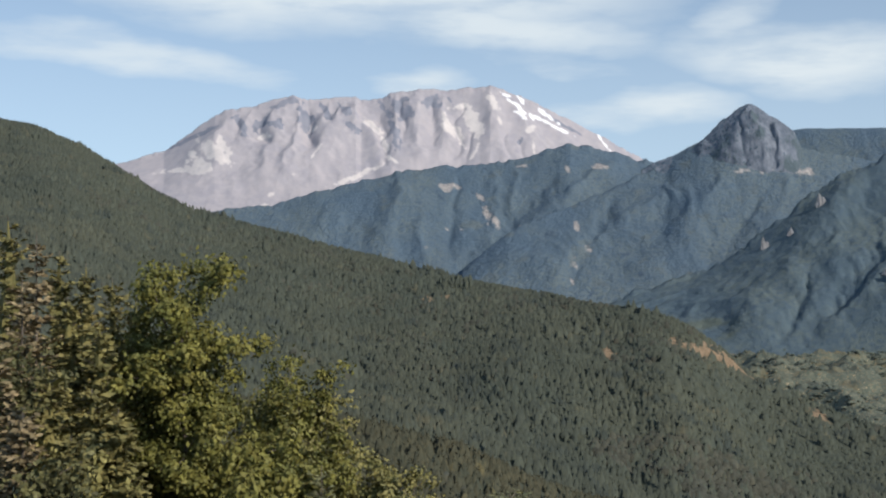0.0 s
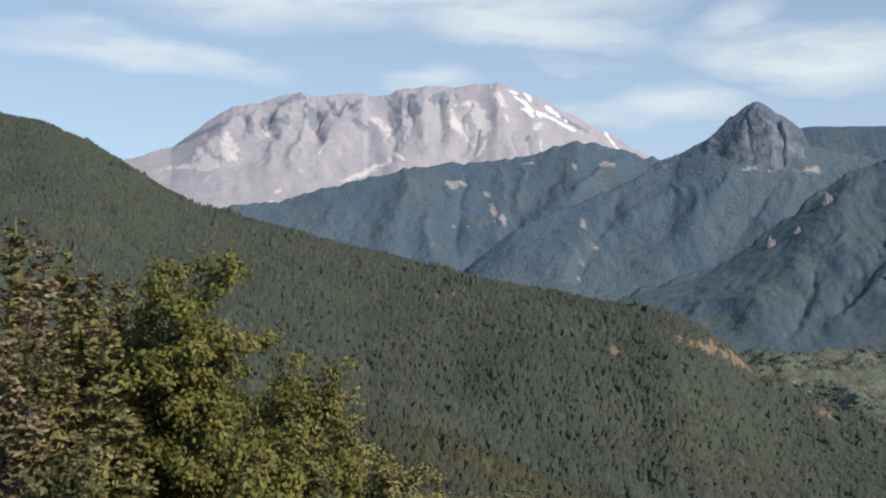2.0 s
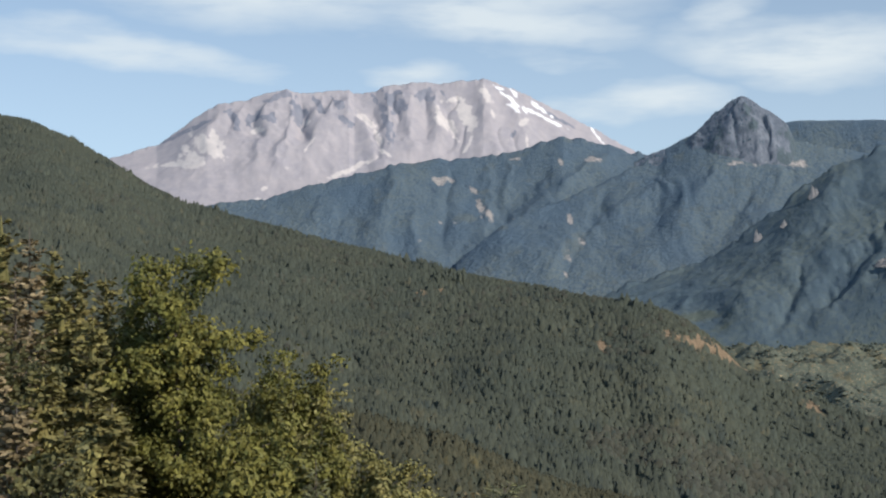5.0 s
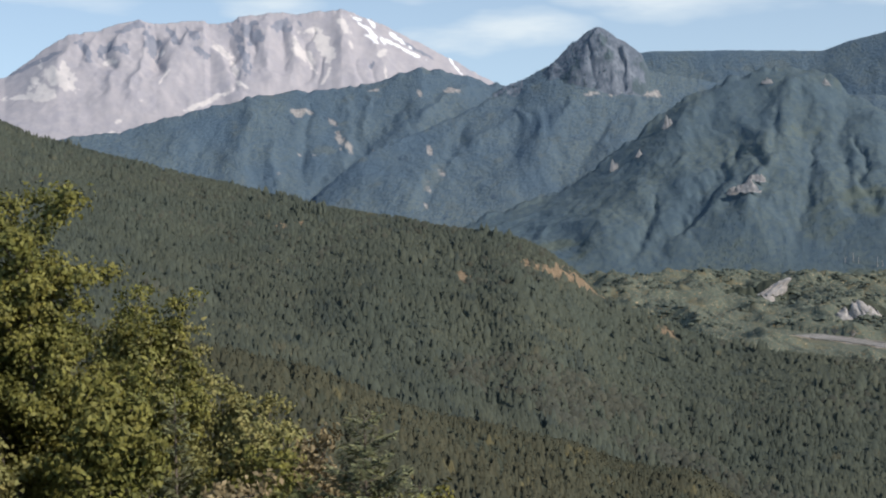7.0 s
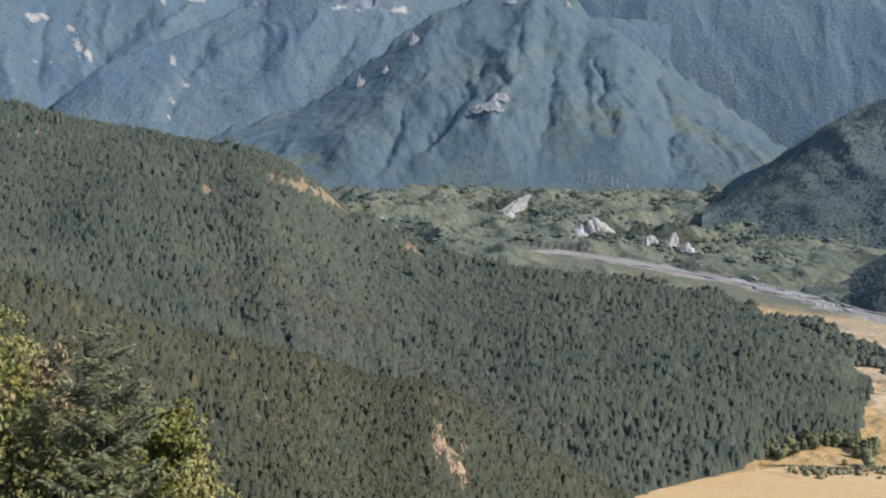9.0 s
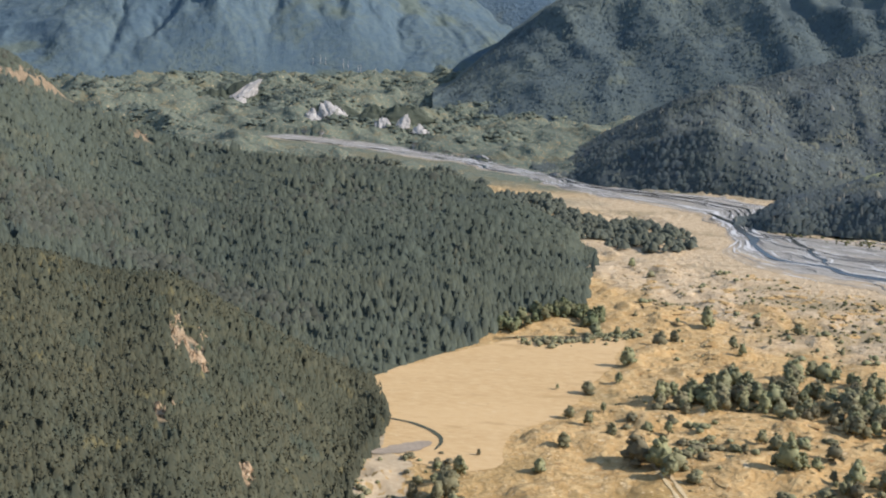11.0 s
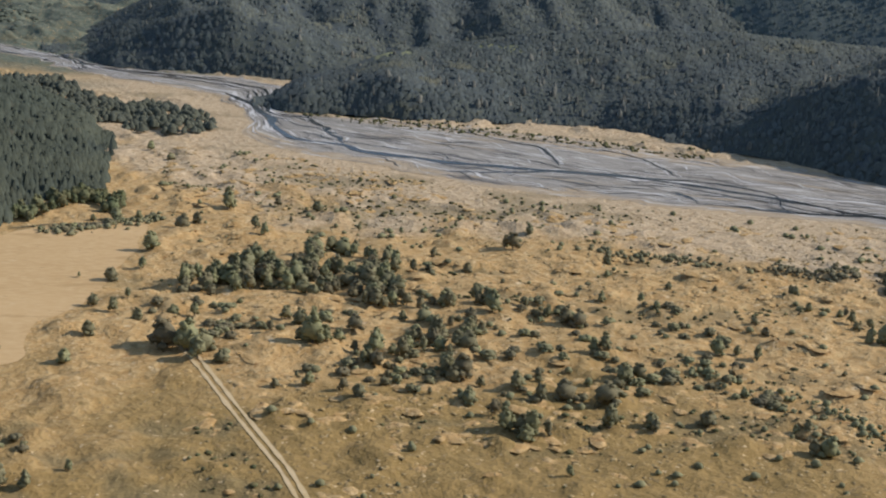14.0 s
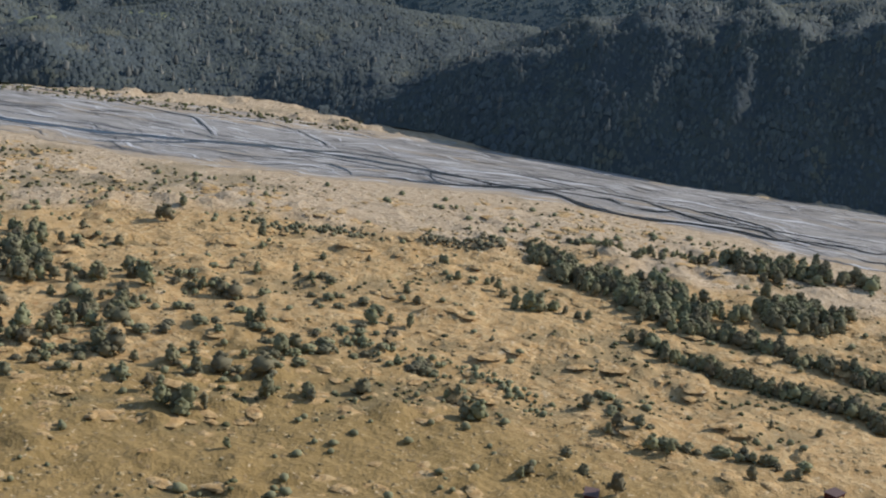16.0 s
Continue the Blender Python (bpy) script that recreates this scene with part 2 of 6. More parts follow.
M_FIR = surface("fir_needles", [(0.069, 0.083, 0.063), (0.089, 0.098, 0.068), (0.059, 0.072, 0.060)], 0.008, 0.35, island=0.13, bump=0, blotch=[(0.022, 0.58, (0.054, 0.067, 0.057)), (0.035, 0.62, (0.102, 0.102, 0.068))])
M_SPURFIR = surface("olive_fir_needles", [(0.061, 0.064, 0.041), (0.079, 0.077, 0.047), (0.049, 0.056, 0.039)], 0.012, 0.35, island=0.16, bump=0, blotch=[(0.03, 0.58, (0.055, 0.064, 0.045)), (0.045, 0.62, (0.125, 0.112, 0.056))])
# Leaf tones carry the same blue haze and shade tint as the wood floor.
M_FARFIR = surface("hazed_wood_leaves", [(0.082, 0.100, 0.099), (0.113, 0.125, 0.099), (0.070, 0.087, 0.098)], 0.009, 0.4, island=0.2, bump=0, blotch=[(0.016, 0.60, (0.125, 0.130, 0.098)), (0.03, 0.62, (0.060, 0.076, 0.088))])
# Mountainside greens blued for the haze between, mixed into floor and tree colour.
M_SIDE = surface("hazed_mountainside", [(0.080, 0.104, 0.106), (0.108, 0.128, 0.110), (0.068, 0.092, 0.102)], 0.008, 0.2, island=0.12, bump=0.4, bump_scale=2, blotch=(0.012, 0.60, (0.120, 0.138, 0.112)))
# Cliff hill's blue is painted air haze, not the trees' own green.
M_HILL = surface("hazed_wooded_hill", [(0.088, 0.130, 0.155), (0.117, 0.152, 0.149), (0.074, 0.112, 0.146)], 0.007, 0.09, bump=0.5, bump_scale=4, blotch=(0.005, 0.60, (0.112, 0.140, 0.122)))
# Farthest hills: strongest blue haze tint, laid straight into the base colours.
M_FAR = surface("hazed_far_hill", [(0.097, 0.145, 0.189), (0.130, 0.169, 0.180), (0.081, 0.127, 0.176)], 0.006, 0.11, bump=0.9, bump_scale=6, blotch=[(0.013, 0.60, (0.115, 0.150, 0.165)), (0.03, 0.63, (0.066, 0.10, 0.14))], covers=[("bare", (0.30, 0.29, 0.28), (0.46, 0.435, 0.40))])
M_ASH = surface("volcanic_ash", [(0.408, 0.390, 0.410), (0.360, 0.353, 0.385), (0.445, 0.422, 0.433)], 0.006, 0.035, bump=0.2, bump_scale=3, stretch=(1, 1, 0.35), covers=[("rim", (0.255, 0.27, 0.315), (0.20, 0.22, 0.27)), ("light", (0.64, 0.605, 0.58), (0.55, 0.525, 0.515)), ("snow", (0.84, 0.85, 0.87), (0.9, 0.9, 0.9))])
M_PUMICE = surface("pale_pumice", [(0.44, 0.415, 0.39), (0.34, 0.325, 0.31), (0.52, 0.49, 0.46)], 0.02, 0.12, bump=0.9, bump_scale=4, stretch=(1, 1, 0.4), blotch=(0.07, 0.6, (0.27, 0.26, 0.22)))
# Spire rock blued like the hills around it: haze in the colour.
M_ROCK = surface("hazed_grey_rock", [(0.155, 0.184, 0.226), (0.210, 0.238, 0.275), (0.100, 0.124, 0.159)], 0.012, 0.06, bump=0.6, bump_scale=5, stretch=(1, 1, 0.5), blotch=(0.02, 0.56, (0.095, 0.128, 0.145)))
M_SCAR = surface("orange_cut", [(0.38, 0.26, 0.16), (0.32, 0.23, 0.14), (0.46, 0.37, 0.25)], 0.05, 0.3, bump=0.9, bump_scale=2, blotch=(0.2, 0.56, (0.10, 0.11, 0.06)))
M_ALDER = surface("alder_leaves", [(0.189, 0.184, 0.102), (0.229, 0.213, 0.114), (0.156, 0.155, 0.090)], 0.03, 0.5, island=0.1, bump=0, vary=0.2)
M_SCRUB = surface("low_scrub", [(0.104, 0.104, 0.046), (0.078, 0.089, 0.042), (0.146, 0.125, 0.058)], 0.03, 0.6, island=0.35, bump=0)
M_BARK = surface("bark", [(0.14, 0.115, 0.09), (0.10, 0.085, 0.07), (0.2, 0.18, 0.15)], 0.6, 6, bump=0.6, bump_scale=0.05)
M_LEAF = surface("sunlit_leaves", [(0.132, 0.136, 0.031), (0.198, 0.182, 0.043), (0.075, 0.084, 0.025)], 0.5, 1.8, island=0.28, bump=0, rough=0.6)
M_NEEDLE = surface("young_fir_needles", [(0.184, 0.167, 0.057), (0.247, 0.213, 0.076), (0.115, 0.115, 0.046)], 0.4, 2, island=0.28, bump=0, rough=0.7)
M_BROWN = surface("withered_needles", [(0.237, 0.187, 0.099), (0.182, 0.154, 0.083), (0.308, 0.242, 0.138)], 0.3, 2, island=0.45, bump=0)
M_BANK = surface("bank_soil", [(0.13, 0.1, 0.05), (0.09, 0.085, 0.035), (0.17, 0.13, 0.07)], 0.1, 1, bump=0.6, bump_scale=0.2)

# ---- the valley floor ----
FIELD = [(318, 690), (338, 750), (364, 824), (420, 845), (492, 861), (552, 850), (586, 843), (560, 810), (515, 767), (438, 701), (396, 690), (361, 635), (334, 642)]
NEAR_BANK = [(640, 2000), (724, 1866), (796, 1745), (850, 1613), (872, 1499), (867, 1444), (885, 1349), (920, 1233), (905, 1133), (835, 1044), (813, 959), (840, 885), (877, 760), (958, 630), (1049, 518), (1080, 422), (1085, 344), (1088, 278), (1105, 180), (1130, 60), (1150, -200)]
FAR_BANK = [(680, 2010), (770, 1890), (840, 1770), (890, 1640), (911, 1518), (925, 1398), (962, 1346), (1011, 1300), (1030, 1220), (960, 1150), (925, 1100), (985, 1030), (1060, 930), (1110, 840), (1150, 740), (1190, 640), (1210, 560), (1235, 430), (1315, 264), (1400, 90), (1480, -200)]
TRACK = [(445, 610), (437, 585), (412, 520), (387, 452), (372, 420), (330, 330), (300, 260)]


def inside(poly, x, y):
    hit = np.zeros(np.shape(x), bool)
    for (x0, y0), (x1, y1) in zip(poly, poly[1:] + poly[:1]):
        if y0 != y1:
            hit ^= ((y0 > y) != (y1 > y)) & (x < (x1 - x0) * (y - y0) / (y1 - y0) + x0)
    return hit


def near_line(line, x, y):
    best = np.full(np.shape(x), 1e9)
    for (x0, y0), (x1, y1) in zip(line, line[1:]):
        dx, dy = x1 - x0, y1 - y0
        t = np.clip(((x - x0) * dx + (y - y0) * dy) / (dx * dx + dy * dy), 0, 1)
        best = np.minimum(best, np.hypot(x - x0 - t * dx, y - y0 - t * dy))
    return best


def channels(x, y):
    """Old dry channels that wander over the plain, 1 along their middle."""
    return ridged(x / 150 + 0.6 * fbm(x / 110, y / 110, 3, 15), y / 75 + x / 110, 3, 16)


def ground(x, y):
    """The height of the valley floor."""
    x, y = np.asarray(x, float), np.asarray(y, float)
    r, a = np.hypot(x, y), np.degrees(np.arctan2(x, y))
    rough = smooth(20, 70, near_line(NEAR_BANK, x, y)) * ~inside(NEAR_BANK + FAR_BANK[::-1], x, y)
    plain = 1 - np.maximum(inside(FIELD, x, y), 1 - smooth(4, 16, np.minimum(near_line(FIELD + FIELD[:1], x, y), near_line(TRACK, x, y))))
    z = (fbm(x / 60, y / 60, 3, 3) * 1.3 + fbm(x / 14 + y / 40, y / 22 - x / 40, 3, 5) * 1.25 + (ridged(x / 34, y / 34, 2, 23) - 0.6) * 2.0 + 3.0 * smooth(0.42, 0.8, fbm(x / 24, y / 24, 2, 6)) - 1.6 * smooth(0.72, 0.9, channels(x, y))) * rough * plain
    up = smooth(1750, 2900, r) * smooth(8, 14, a) * (1 - smooth(33, 40, a))
    z = z + up * 30 + smooth(1650, 2000, r) * rough * ((ridged(x / 130, y / 130, 4, 9) - 0.55) * 50 + fbm(x / 34, y / 34, 3, 10) * 5) * (1 - smooth(2700, 3200, r))
    return z


def axis(*stretches):
    return np.concatenate([np.arange(a, b, s) for a, b, s in stretches])


gx = axis((-4900, 100, 250), (100, 220, 20), (220, 1180, 4.2), (1180, 1360, 8), (1360, 2200, 20), (2200, 4901, 150))
gy = axis((-4900, -100, 300), (-100, 60, 20), (60, 1120, 4.2), (1120, 1520, 8), (1520, 3000, 11), (3000, 3200, 25), (3200, 4901, 100))
GX, GY = np.meshgrid(gx, gy, indexing="ij")
land = np.stack([GX, GY, ground(GX, GY)], -1).reshape(-1, 3)
ground_mesh = mesh_of("ground", land, grid_faces(len(gx), len(gy)), M_GRASS)
LX, LY = land[:, 0], land[:, 1]
shore = np.minimum(near_line(NEAR_BANK, LX, LY), near_line(FAR_BANK, LX, LY))
lines = channels(LX, LY)
for attr, value in (
    ("gravel", smooth(0.35, 0.75, (1 - smooth(40, 290, shore)) + 0.28 * fbm(LX / 45, LY / 45, 4, 12)) * smooth(420, 560, LX) * (1 - smooth(1300, 1450, LY))),
    ("meadow", (1 - smooth(590, 730, LY + 0.25 * LX + 90 * fbm(LX / 80, LY / 80, 3, 13))) * (1 - smooth(560, 700, LX))),
    ("green", np.clip(smooth(1540, 1680, np.hypot(LX, LY) + 60 * fbm(LX / 60, LY / 60, 3, 14)), 0, 1)),
    ("wet", smooth(0.78, 0.88, lines + 0.05 * fbm(LX / 12, LY / 12, 2, 18)) * 0.5)):
    ground_mesh.attributes.new(attr, "FLOAT", "POINT").data.foreach_set("value", np.asarray(value, np.float32))
tagged(new("ground", ground_mesh), "golden dry-grass valley floor with low hummocks", "ground", kind="structure")


def resample(line, n):
    p = np.array(line, float)
    d = np.concatenate([[0], np.cumsum(np.hypot(*np.diff(p, axis=0).T))])
    t = np.linspace(0, d[-1], n)
    out = np.stack([np.interp(t, d, p[:, 0]), np.interp(t, d, p[:, 1])], -1)
    for _ in range(3):
        out[1:-1] = (out[:-2] + 2 * out[1:-1] + out[2:]) / 4
    return out


NU, NV = 520, 44


def bank_line(line, seed, rough_by):
    y = np.linspace(1930, -200, NU)
    p = np.array(line[::-1], float)
    x = np.interp(y, p[:, 1], p[:, 0])
    for _ in range(6):
        x[1:-1] = (x[:-2] + 2 * x[1:-1] + x[2:]) / 4
    return np.stack([x + fbm(np.arange(NU) / 8, np.zeros(NU), 4, seed) * rough_by, y], -1)


bank_a, bank_b = bank_line(NEAR_BANK, 41, 9), bank_line(FAR_BANK, 43, 5)
V = np.linspace(0, 1, NV)
bed = bank_a[:, None] * (1 - V[None, :, None]) + bank_b[:, None] * V[None, :, None]
bed_z = ground(bed[..., 0], bed[..., 1]) + 0.1 + 0.3 * np.sin(np.pi * V)[None] ** 0.5 + fbm(bed[..., 0] / 25, bed[..., 1] / 25, 3, 8) * 0.2
edge = np.maximum(1 - smooth(0.0, 0.22, V)[None], smooth(0.0, 0.2, V[None] - 0.86 + 0.22 * np.exp(-((bank_b[:, 1] - 850) / 190) ** 2)[:, None]))
bed_dry = smooth(0.45, 0.75, edge + 0.45 * fbm(bed[..., 0] / 22, bed[..., 1] / 40, 4, 44))
bed_uv = np.stack(np.broadcast_arrays(np.arange(NU)[:, None] * 4.1, V[None] * 190), -1)
bed_mesh = mesh_of("riverbed", np.concatenate([bed, bed_z[..., None]], -1).reshape(-1, 3), grid_faces(NU, NV), M_GRAVEL, uv=bed_uv.reshape(-1, 2))
bed_mesh.attributes.new("dry", "FLOAT", "POINT").data.foreach_set("value", bed_dry.astype(np.float32).ravel())
tagged(new("riverbed", bed_mesh), "wide braided riverbed of pale grey gravel", "riverbed", kind="structure")


def ribbon(name, centre, widths, mat, z):
    """A flat strip along a line of points; widths: one for each point."""
    d = np.gradient(centre, axis=0)
    side = np.stack([d[:, 1], -d[:, 0]], -1) / np.hypot(*d.T)[:, None] * np.asarray(widths)[:, None] / 2
    v = np.stack([centre - side, centre + side], 1)
    zz = np.broadcast_to(np.asarray(z)[..., None] if np.ndim(z) else z, v.shape[:2])
    return mesh_of(name, np.concatenate([v, zz[..., None]], -1).reshape(-1, 3), grid_faces(len(centre), 2)[:, ::-1], mat)


def channel(v_mid, sway, wave, width, i0, i1, seed):
    i = np.arange(i0, i1)
    v = v_mid + sway * fbm(i / wave, np.full(len(i), seed * 3.1), 2, seed) + 0.018 * fbm(i / 6, np.full(len(i), seed * 1.7), 3, seed + 200)
    v = np.clip(v, 0.1, 0.9)[:, None]
    return bank_a[i0:i1] * (1 - v) + bank_b[i0:i1] * v, width * np.clip(1.9 * value_noise(i / 5, np.zeros(len(i)), seed) - 0.25, 0.06, 1.3) * np.clip(np.minimum(i - i0, i1 - 1 - i) / 8, 0.05, 1)


STREAM = [(938, 1212), (923, 1150), (896, 1082), (864, 1038), (853, 1001), (862, 975), (877, 958), (872, 926), (887, 892), (908, 856), (935, 814), (962, 782), (992, 753), (1018, 712), (1034, 668), (1050, 626), (1060, 583), (1066, 550), (1077, 520), (1088, 492), (1072, 458), (1074, 425), (1098, 380), (1113, 339), (1120, 280)]


def stream_line(line, n, wide, seed):
    """A winding strip of water along a line, with a ragged pale margin."""
    c = resample(line, n)
    i = np.arange(n)
    d = np.gradient(c, axis=0)
    side = np.stack([d[:, 1], -d[:, 0]], -1) / np.hypot(*d.T)[:, None]
    c = c + side * (fbm(i / 7, np.full(n, seed * 1.3), 3, seed) * 3)[:, None]
    return c, side, wide * (0.45 + 1.0 * value_noise(i / 6, np.zeros(n), seed)) * np.clip(np.minimum(i + 1, n - i) / 6, 0.1, 1)


for k, (line, wide) in enumerate([(STREAM, 7.5), ([(936, 1077), (922, 1048), (914, 1026), (896, 990), (879, 959)], 4.0), ([(984, 1037), (1011, 975), (1026, 912), (1037, 850), (1010, 812), (987, 790)], 2.4), ([(1073, 822), (1086, 790), (1082, 761), (1052, 701)], 2.2), ([(1010, 700), (1024, 650), (1040, 600), (1052, 540)], 2.6), ([(1120, 560), (1130, 480), (1150, 400), (1142, 330), (1165, 240)], 3.0)]):
    c, side, w = stream_line(line, 220 if k == 0 else 60, wide, 49 + k)
    flat = np.minimum(ground(c[:, 0], c[:, 1]), 0.5)
    tagged(new("water", ribbon("water", c, w, M_WATER, flat + 0.80)), "main dark stream channel of the braided river" if k == 0 else "dark side channel of the braided river", "stream", kind="structure")
    for off in (-1.0, 1.0):
        margin = c + side * (off * (w * 0.5 + 2.2 + 2.5 * value_noise(np.arange(len(c)) / 9, np.zeros(len(c)), 70 + k + int(off))))[:, None]
        tagged(new("silt_bar", ribbon("silt_bar", margin, np.clip(6.0 * value_noise(np.arange(len(c)) / 5, np.zeros(len(c)), 77 + k - int(off)) - 2.2, 0.1, 4) * (1.0 if k == 0 else 0.6), M_SILT, flat + 0.72)), "pale silt margin along the stream", "silt bar", kind="structure")
for k in range(11):
    i0 = int((k * 0.381 % 1) * 330)
    c, w = channel(0.16 + 0.66 * (k * 0.618 % 1), 0.2 if k % 5 == 0 else 0.1, 24 + 5 * (k % 5), (4.2, 2.0, 1.5, 2.6, 1.2)[k % 5], i0, min(i0 + 110 + 22 * (k % 6), 515), 50 + k)
    tagged(new("water", ribbon("water", c, w, M_WATER, ground(c[:, 0], c[:, 1]) + 0.75)), "shallow dark stream winding over gravel", "stream", kind="structure")
for k in range(34):
    i0 = 10 + int(13.5 * k)
    c, w = channel(0.15 + 0.66 * ((k * 0.37) % 1), 0.08, 16, 1.3 + 1.3 * (k % 3), i0, i0 + 26 + 8 * (k % 4), 80 + k)
    tagged(new("silt_bar", ribbon("silt_bar", c, w, M_SILT, ground(c[:, 0], c[:, 1]) + 0.70)), "pale silt bar left by the river", "silt bar", kind="structure")



def streaks(name, label, mat, count, seed, lift):
    """Short braids of wet or pale gravel strewn over the riverbed, in one mesh."""
    rs = np.random.default_rng(seed)
    vs, fs, base = [], [], 0
    for k in range(count):
        i0 = int(rs.integers(60, 500))
        n = int(rs.integers(5, 13))
        i1 = min(i0 + n, NU)
        v0, v1 = rs.uniform(0.06, 0.94), rs.normal(0, 0.05)
        t = np.linspace(0, 1, i1 - i0)
        v = np.clip(v0 + v1 * t + 0.02 * np.sin(t * rs.uniform(2, 7)), 0.03, 0.97)[:, None]
        c = bank_a[i0:i1] * (1 - v) + bank_b[i0:i1] * v
        d = np.gradient(c, axis=0)
        side = np.stack([d[:, 1], -d[:, 0]], -1) / np.hypot(*d.T)[:, None] * (rs.uniform(0.25, 1.0) * np.sin(0.1 + t * 2.9) ** 0.7)[:, None]
        z = ground(c[:, 0], c[:, 1]) + lift
        p = np.concatenate([np.stack([c - side, c + side], 1), np.stack([z, z], 1)[..., None]], -1)
        vs.append(p.reshape(-1, 3))
        fs.append(grid_faces(len(c), 2)[:, ::-1] + base)
        base += 2 * len(c)
    tagged(new(name, mesh_of(name, np.concatenate(vs), np.concatenate(fs), mat)), label, "gravel", kind="stuff")


M_WET = surface("wet_gravel", [(0.11, 0.107, 0.10), (0.15, 0.145, 0.135), (0.08, 0.08, 0.078)], 0.05, 0.5, rough=0.6, bump=0.4)
streaks("wet_gravel", "dark wet gravel braids over the riverbed", M_WET, 420, 91, 0.66)
streaks("pale_gravel", "pale dry gravel braids over the riverbed", M_SILT, 300, 92, 0.68)

field_rim = resample(FIELD + FIELD[:1], 160)[:-1]
field_rim += np.stack([fbm(np.arange(159) / 5, np.zeros(159), 3, 61), fbm(np.arange(159) / 5, np.ones(159) * 9, 3, 62)], -1) * 3
bm = bmesh.new()
bm.faces.new([bm.verts.new((x, y, 0.22)) for x, y in field_rim])
bmesh.ops.triangulate(bm, faces=bm.faces)
bmesh.ops.recalc_face_normals(bm, faces=bm.faces)
me = bpy.data.meshes.new("field")
bm.to_mesh(me)
me.materials.append(M_FIELD)
tagged(new("field", me), "smooth pale mown meadow beside the forest", "field", kind="structure")
track = resample(TRACK, 120)
for off in (-2.2, 2.2):
    d = np.gradient(track, axis=0)
    rut = track + np.stack([d[:, 1], -d[:, 0]], -1) / np.hypot(*d.T)[:, None] * off
    tagged(new("track", ribbon("track", rut, np.full(120, 2.3) * (0.6 + 0.8 * value_noise(np.arange(120) / 3, np.zeros(120), 4 + int(off))), M_TRACK, ground(rut[:, 0], rut[:, 1]) + 0.3)), "bare sandy wheel rut across the dry grass", "track", kind="structure")

# ---- hills ----


def hill(name, label, mat, crest, crest_r, foot_r, foot_z, n, amp=12, gullies=10, bend=1.0, trees=0.0, back=500, seed=1, grain=90, warp=0.25, octaves=(4, 5), fan=None, ribs=(), covers=None, jag=0.0, scarp=None, brow=0.2):
    """A hillside from its foot up to its crest and down behind. crest: (bearing, rise in degrees); the rest: (bearing, metres)."""
    na, ns = n
    az = np.linspace(crest[0][0], crest[-1][0], na)
    rc, rf, zf = along(crest_r, az), along(foot_r, az), along(foot_z, az)
    zc = EYE_Z + rc * np.tan(np.radians(along(crest, az))) - trees
    zc = np.maximum(zc, zf + 1)
    s = np.concatenate([np.linspace(0, 1, ns), 1 + np.linspace(0.06, 1, ns // 4)])
    S, A = np.meshgrid(s, az)
    front, behind = np.clip(S, 0, 1), np.clip(S - 1, 0, 1)
    R = rf[:, None] + (rc - rf)[:, None] * front + back * behind
    a = np.radians(A)
    X, Y = R * np.sin(a), R * np.cos(a)
    climb = front ** bend
    if scarp:
        zb = EYE_Z + (rf + (rc - rf) * brow) * np.tan(np.radians(along(scarp, az) + 0.16 * fbm(az / 1.6, az * 0, 3, seed + 50))) - trees
        share = np.clip((zb - zf) / (zc - zf), 0.02, 0.97)[:, None]
        climb = np.where(front < brow, share * (front / brow) ** 0.85, share + (1 - share) * (np.clip(front - brow, 0, 1) / (1 - brow)) ** 0.9)
    Z = zf[:, None] + (zc - zf)[:, None] * climb - (zc - zf + 30)[:, None] * behind ** 1.3
    Z = Z + (jag * fbm(az * 2.2, az * 0 + seed, 4, seed + 40, 0.6))[:, None] * smooth(0.95, 1.0, front) * (1 - smooth(0, 0.3, behind))
    mid = np.where(S <= 1, np.sin(np.pi * np.clip(S, 0.0, 1)) ** 0.8, 0.4)
    spread = (A - fan[0]) / (fan[1] - np.clip(S, 0, 1)) * (fan[1] - 0.5) if fan else A
    tall = np.clip((zc - zf) / 120, 0.1, 1)[:, None]
    Z = Z + mid * tall * (fbm(X / (grain * 3), Y / (grain * 3), octaves[0], seed) * amp + (ridged(spread * np.mean(rc) / 57 / grain + warp * fbm(X / 260, Y / 260, 3, seed + 7), S * (0.8 if fan else 1.4) + 0.3 * A, octaves[1], seed + 3) - 0.6) * gullies * 2)
    Z = Z + fbm(X / 22, Y / 22, 3, seed + 11) * min(0.05 * amp, 1.5) * (mid + 0.5 * (zc - zf > 12)[:, None])
    for b0, e0, b1, e1, w, up in ribs:
        E = np.degrees(np.arctan2(Z - EYE_Z, R))
        db, de = b1 - b0, e1 - e0
        t = np.clip(((A - b0) * db + (E - e0) * de) / (db * db + de * de), 0, 1)
        off = np.hypot(A - b0 - t * db + 0.25 * fbm(A * 1.3, E * 1.3, 3, seed + 20), E - e0 - t * de) / (w * (0.6 + 0.9 * t))
        Z = Z + np.where(S <= 1, up * np.exp(-off ** 1.5) * np.clip((1 - S) * 6, 0, 1) * np.clip(S * 5, 0, 1), 0)
    P = np.stack([X, Y, Z], -1)
    me = mesh_of(name, P.reshape(-1, 3), grid_faces(na, len(s))[:, ::-1], mat)
    E = np.degrees(np.arctan2(Z - EYE_Z, R))
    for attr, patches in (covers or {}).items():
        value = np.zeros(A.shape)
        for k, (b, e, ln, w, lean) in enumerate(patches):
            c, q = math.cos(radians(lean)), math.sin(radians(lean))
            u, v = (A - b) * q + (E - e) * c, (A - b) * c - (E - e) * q
